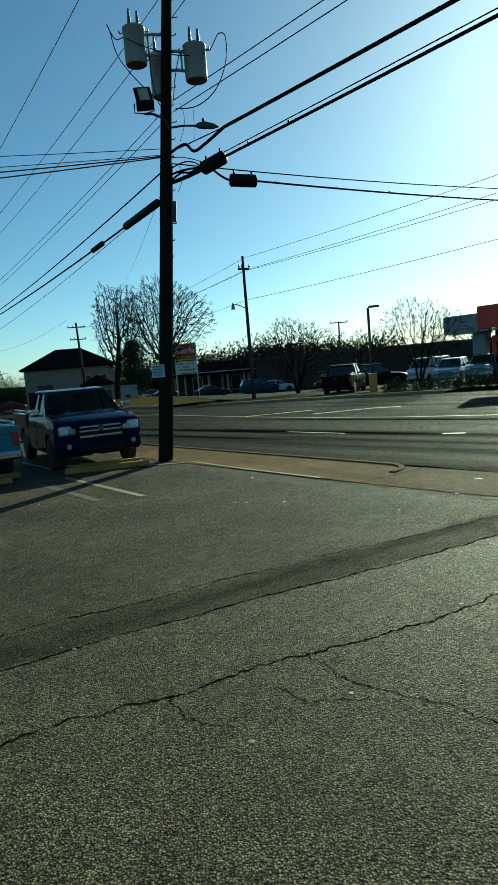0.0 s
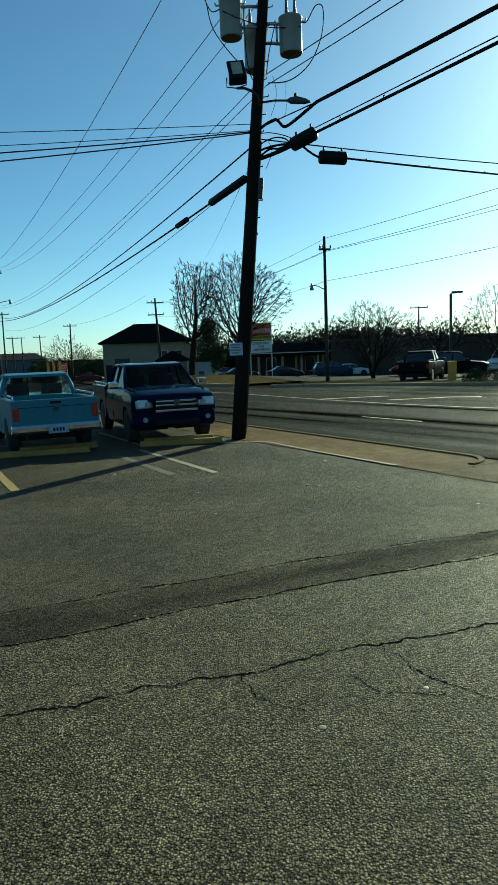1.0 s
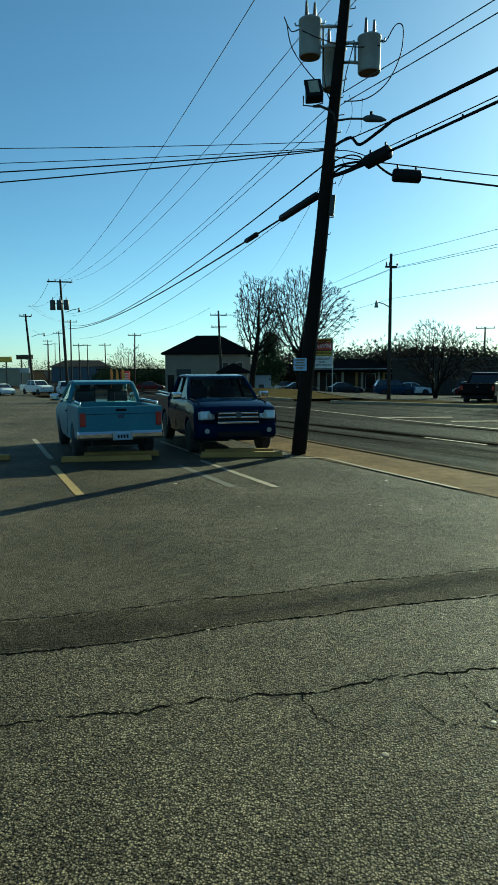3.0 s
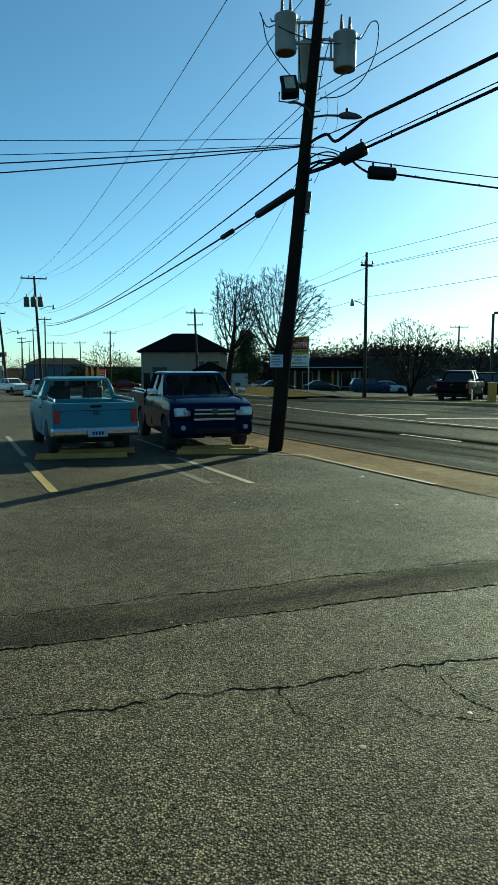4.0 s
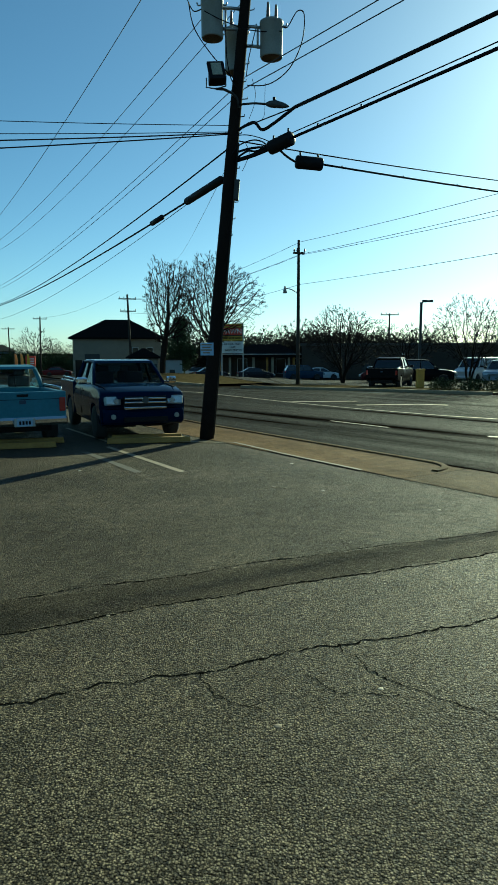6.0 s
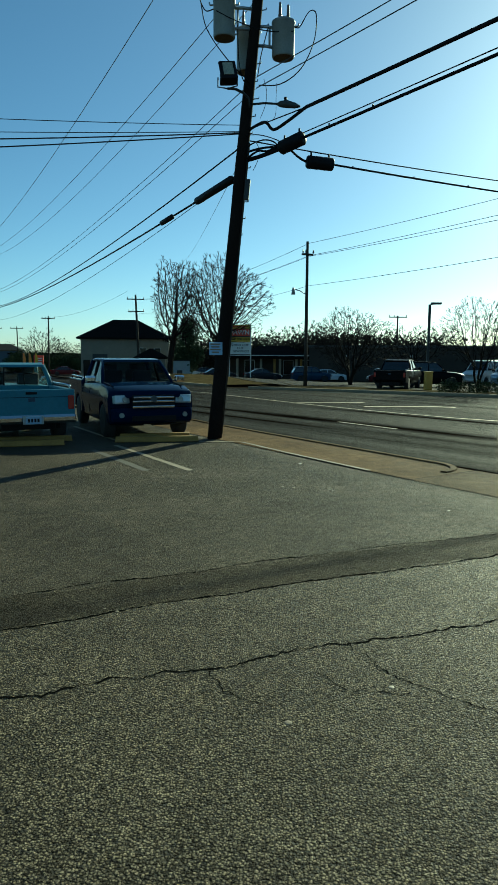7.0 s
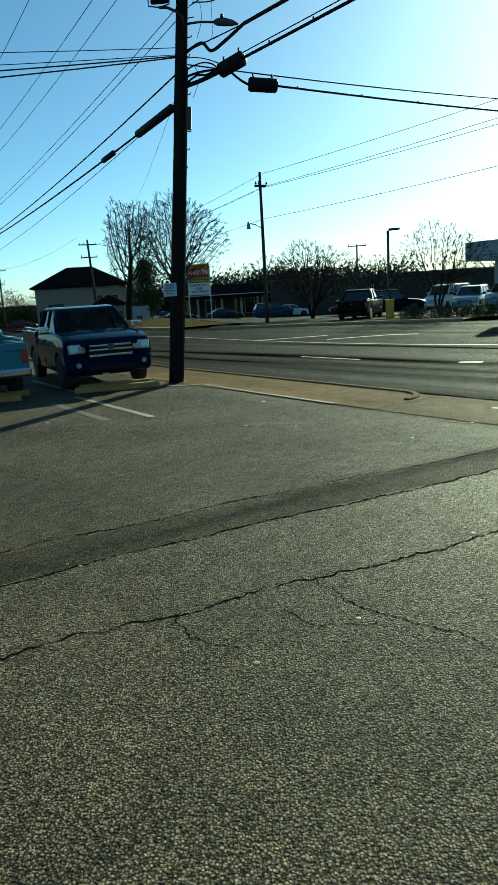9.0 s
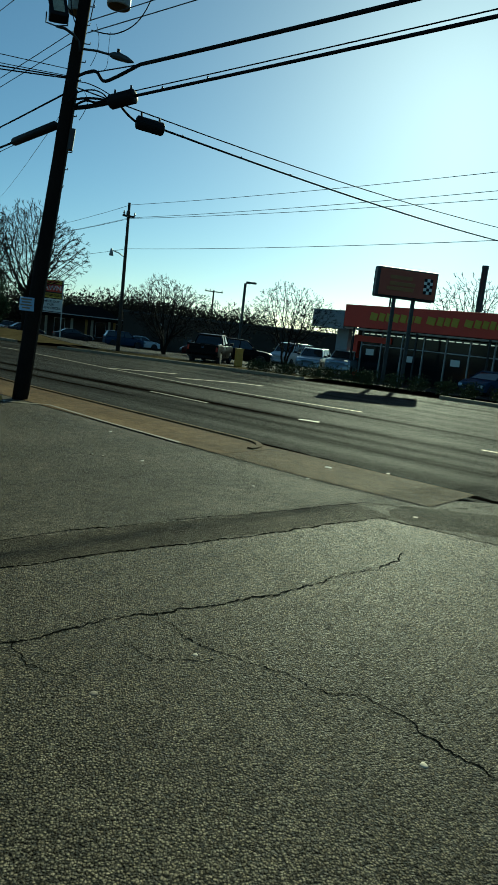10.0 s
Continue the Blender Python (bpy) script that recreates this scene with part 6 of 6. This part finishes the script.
bm_tube(bm, [(0, 0, 0), (0, 0, 6), (0, 0, 9.8), (0, 0, 9.9), (0, 0, 10.1)], [0.27, 0.26, 0.255, 0.28, 0.27], 14)
ob = solo("metal_chimney", bm, M_DARKSTEEL, "tall dark round metal chimney behind the shop", "chimney")
ob.matrix_basis = pose(32.4, 51.5, gz(32.7, 51.5))

# pawn sign
ps = thing("pawn_sign", pose(-2.65, 75.6, gz(-2.65, 75.6) - 0.05, rz=3), "red and white pawn shop sign on two posts", "sign")
for x in (-1.12, 1.22):
    bx("post", (0.12, 0.12, 6.2), (x, 0.1, 3.1), M_FRAME, ps)
bx("cabinet", (2.30, 0.3, 1.35), (0, 0, 5.52), M_DARKSTEEL, ps)
bx("header_panel", (2.2, 0.04, 0.42), (0, -0.17, 5.98), M_YELLOW, ps)
bx("header_bar", (1.7, 0.02, 0.16), (0, -0.2, 5.98), M_RED, ps)
rp = bx("red_panel", (2.2, 0.04, 0.78), (0, -0.17, 5.36), M_RED, ps)
bx("price_panel", (2.25, 0.2, 0.50), (0, 0, 4.62), M_YELLOW, ps)
bx("letter_board", (2.35, 0.2, 1.28), (0.05, 0, 3.62), M_SIGNWHITE, ps)


def lettering(words, size, x, z, y, material, parent, label, bold=0.0):
    """Words in the plain built-in font, turned into one mesh on a sign face."""
    cu = bpy.data.curves.new("lettering", 'FONT')
    cu.body, cu.size, cu.extrude, cu.align_x, cu.align_y, cu.offset = words, size, 0.012, 'CENTER', 'CENTER', bold
    tx = new("lettering_source", cu)
    dg = bpy.context.evaluated_depsgraph_get()
    me = bpy.data.meshes.new_from_object(tx.evaluated_get(dg))
    bpy.data.objects.remove(tx)
    me.materials.clear()
    me.materials.append(material)
    ob = new("lettering", me)
    ob.parent = parent
    ob.matrix_basis = pose(x, y, z, 90, 0, 0)
    return tagged(ob, label)


lettering("PAWN", 0.72, 0, 5.35, -0.20, M_SIGNWHITE, ps, "white block letters reading PAWN", 0.012)
lettering("CASH FOR GOLD", 0.29, 0, 4.62, -0.115, M_BLACK, ps, "black letters reading CASH FOR GOLD", 0.012)
lettering("CHECK OUT", 0.32, 0.05, 3.98, -0.115, M_BLACK, ps, "black letters reading CHECK OUT", 0.004)
lettering("OUR", 0.32, 0.05, 3.64, -0.115, M_BLACK, ps, "black letters reading OUR", 0.004)
lettering("NEW PRICES", 0.32, 0.15, 3.30, -0.115, M_BLACK, ps, "black letters reading NEW PRICES", 0.004)

# parking lamp and bin
lp = thing("parking_lamp", pose(12.46, 51.4, gz(12.46, 51.4)), "dark square parking lot lamp on a tall post", "street lamp")
bx("post", (0.17, 0.17, 6.0), (0, 0, 3.0), M_DARKSTEEL, lp)
bx("lamp_arm", (0.3, 0.08, 0.08), (0.2, 0, 6.02), M_DARKSTEEL, lp)
bx("lamp_head", (0.75, 0.35, 0.14), (0.45, 0, 6.08), M_DARKSTEEL, lp)
bn = thing("yellow_bin", pose(9.85, 39.6, gz(9.85, 39.6) + 0.04), "yellow painted post box at the verge", "bin")
M_BIN = mat("yellow_bin_paint", (0.42, 0.25, 0.03), 0.5, vary=0.2, scale=4)
bx("body", (0.42, 0.42, 1.0), (0, 0, 0.5), M_BIN, bn, bevel=0.05)
bx("lid", (0.46, 0.46, 0.08), (0, 0, 1.03), M_BIN, bn, bevel=0.02)

# far left: banners, signs, sheds
for i, (dx, c) in enumerate(((0, (0.6, 0.2, 0.03)), (0.9, (0.6, 0.25, 0.03)), (1.9, (0.6, 0.4, 0.03)))):
    f = thing("banner_flag", pose(-37.4 + dx, 104.0, gz(-37, 104)), "bright orange feather banner on a pole", "banner", "feather banners")
    bm = bmesh.new()
    bm_prism(bm, [(0, 0.5), (0.38, 0.55), (0.46, 2.6), (0.30, 3.4), (0.04, 3.55)], -0.01, 0.01)
    part("cloth", bm, mat("banner_cloth", c, 0.7, vary=0.2, scale=2), f)
    bm = bmesh.new()
    bm_tube(bm, [(0, 0, 0), (0, 0, 3.6)], 0.02, 6)
    part("pole", bm, M_DARKSTEEL, f)
rs = thing("red_sign", pose(-35.0, 104.3, gz(-35, 104)), "red roadside sign with dark lettering bars", "sign")
bx("post", (0.1, 0.1, 2.2), (0, 0, 1.1), M_DARKSTEEL, rs)
bx("panel", (1.5, 0.12, 1.6), (0, -0.08, 2.4), M_RED, rs)
for z in (2.75, 2.4, 2.05):
    bx("text_bar", (1.1, 0.02, 0.14), (0, -0.15, z), M_SIGNWHITE, rs)
ysn = thing("yellow_sign", pose(-56.3, 106.3, gz(-56, 106), rz=-20), "yellow roadside sign on a post", "sign")
bx("post", (0.2, 0.2, 5), (0, 0, 2.5), M_DARKSTEEL, ysn)
bx("panel", (2.6, 0.3, 0.9), (0, -0.1, 5.2), M_YELLOW, ysn)
dsn = thing("canopy_sign", pose(-53.6, 107.6, gz(-53, 107), rz=-20), "dark flat roadside sign on posts", "sign")
for x in (-0.9, 0.9):
    bx("post", (0.2, 0.2, 5.2), (x, 0, 2.6), M_DARKSTEEL, dsn)
bx("panel", (3.4, 0.5, 0.75), (0, -0.1, 5.6), M_GREYWALL, dsn)
bx("panel", (2.2, 0.4, 0.8), (0, -0.1, 3.4), M_GREYFASCIA, dsn)
fb_ = thing("far_hall", pose(-77, 188, gz(-77, 188) - 0.2, rz=15), "dark blue-grey hall with a low gable roof", "building")
bx("wall", (16, 8, 4.2), (0, 0, 2.1), mat("blue_grey_wall", (0.06, 0.08, 0.11), 0.7, vary=0.15, scale=0.5), fb_)
hip_roof(fb_, 16, 8, 4.2, 2.0, 0.4, 10, M_GREYWALL)
gs = thing("roadside_store", pose(-43, 136, gz(-43, 136) - 0.2, rz=15), "low grey roadside building half hidden by shrubs", "building")
bx("wall", (16, 8, 3.6), (0, 0, 1.8), M_GREYWALL, gs)
bx("roof", (16.6, 8.6, 0.3), (0, 0, 3.7), M_SHINGLE, gs)
fl2 = thing("low_wall_building", pose(-88, 150, gz(-88, 150) - 0.2, rz=30), "pale low building along the far road", "building")
bx("wall", (24, 8, 4.0), (0, 0, 2.0), M_TAN, fl2)
bx("roof", (24.6, 8.6, 0.3), (0, 0, 4.1), M_GREYFASCIA, fl2)
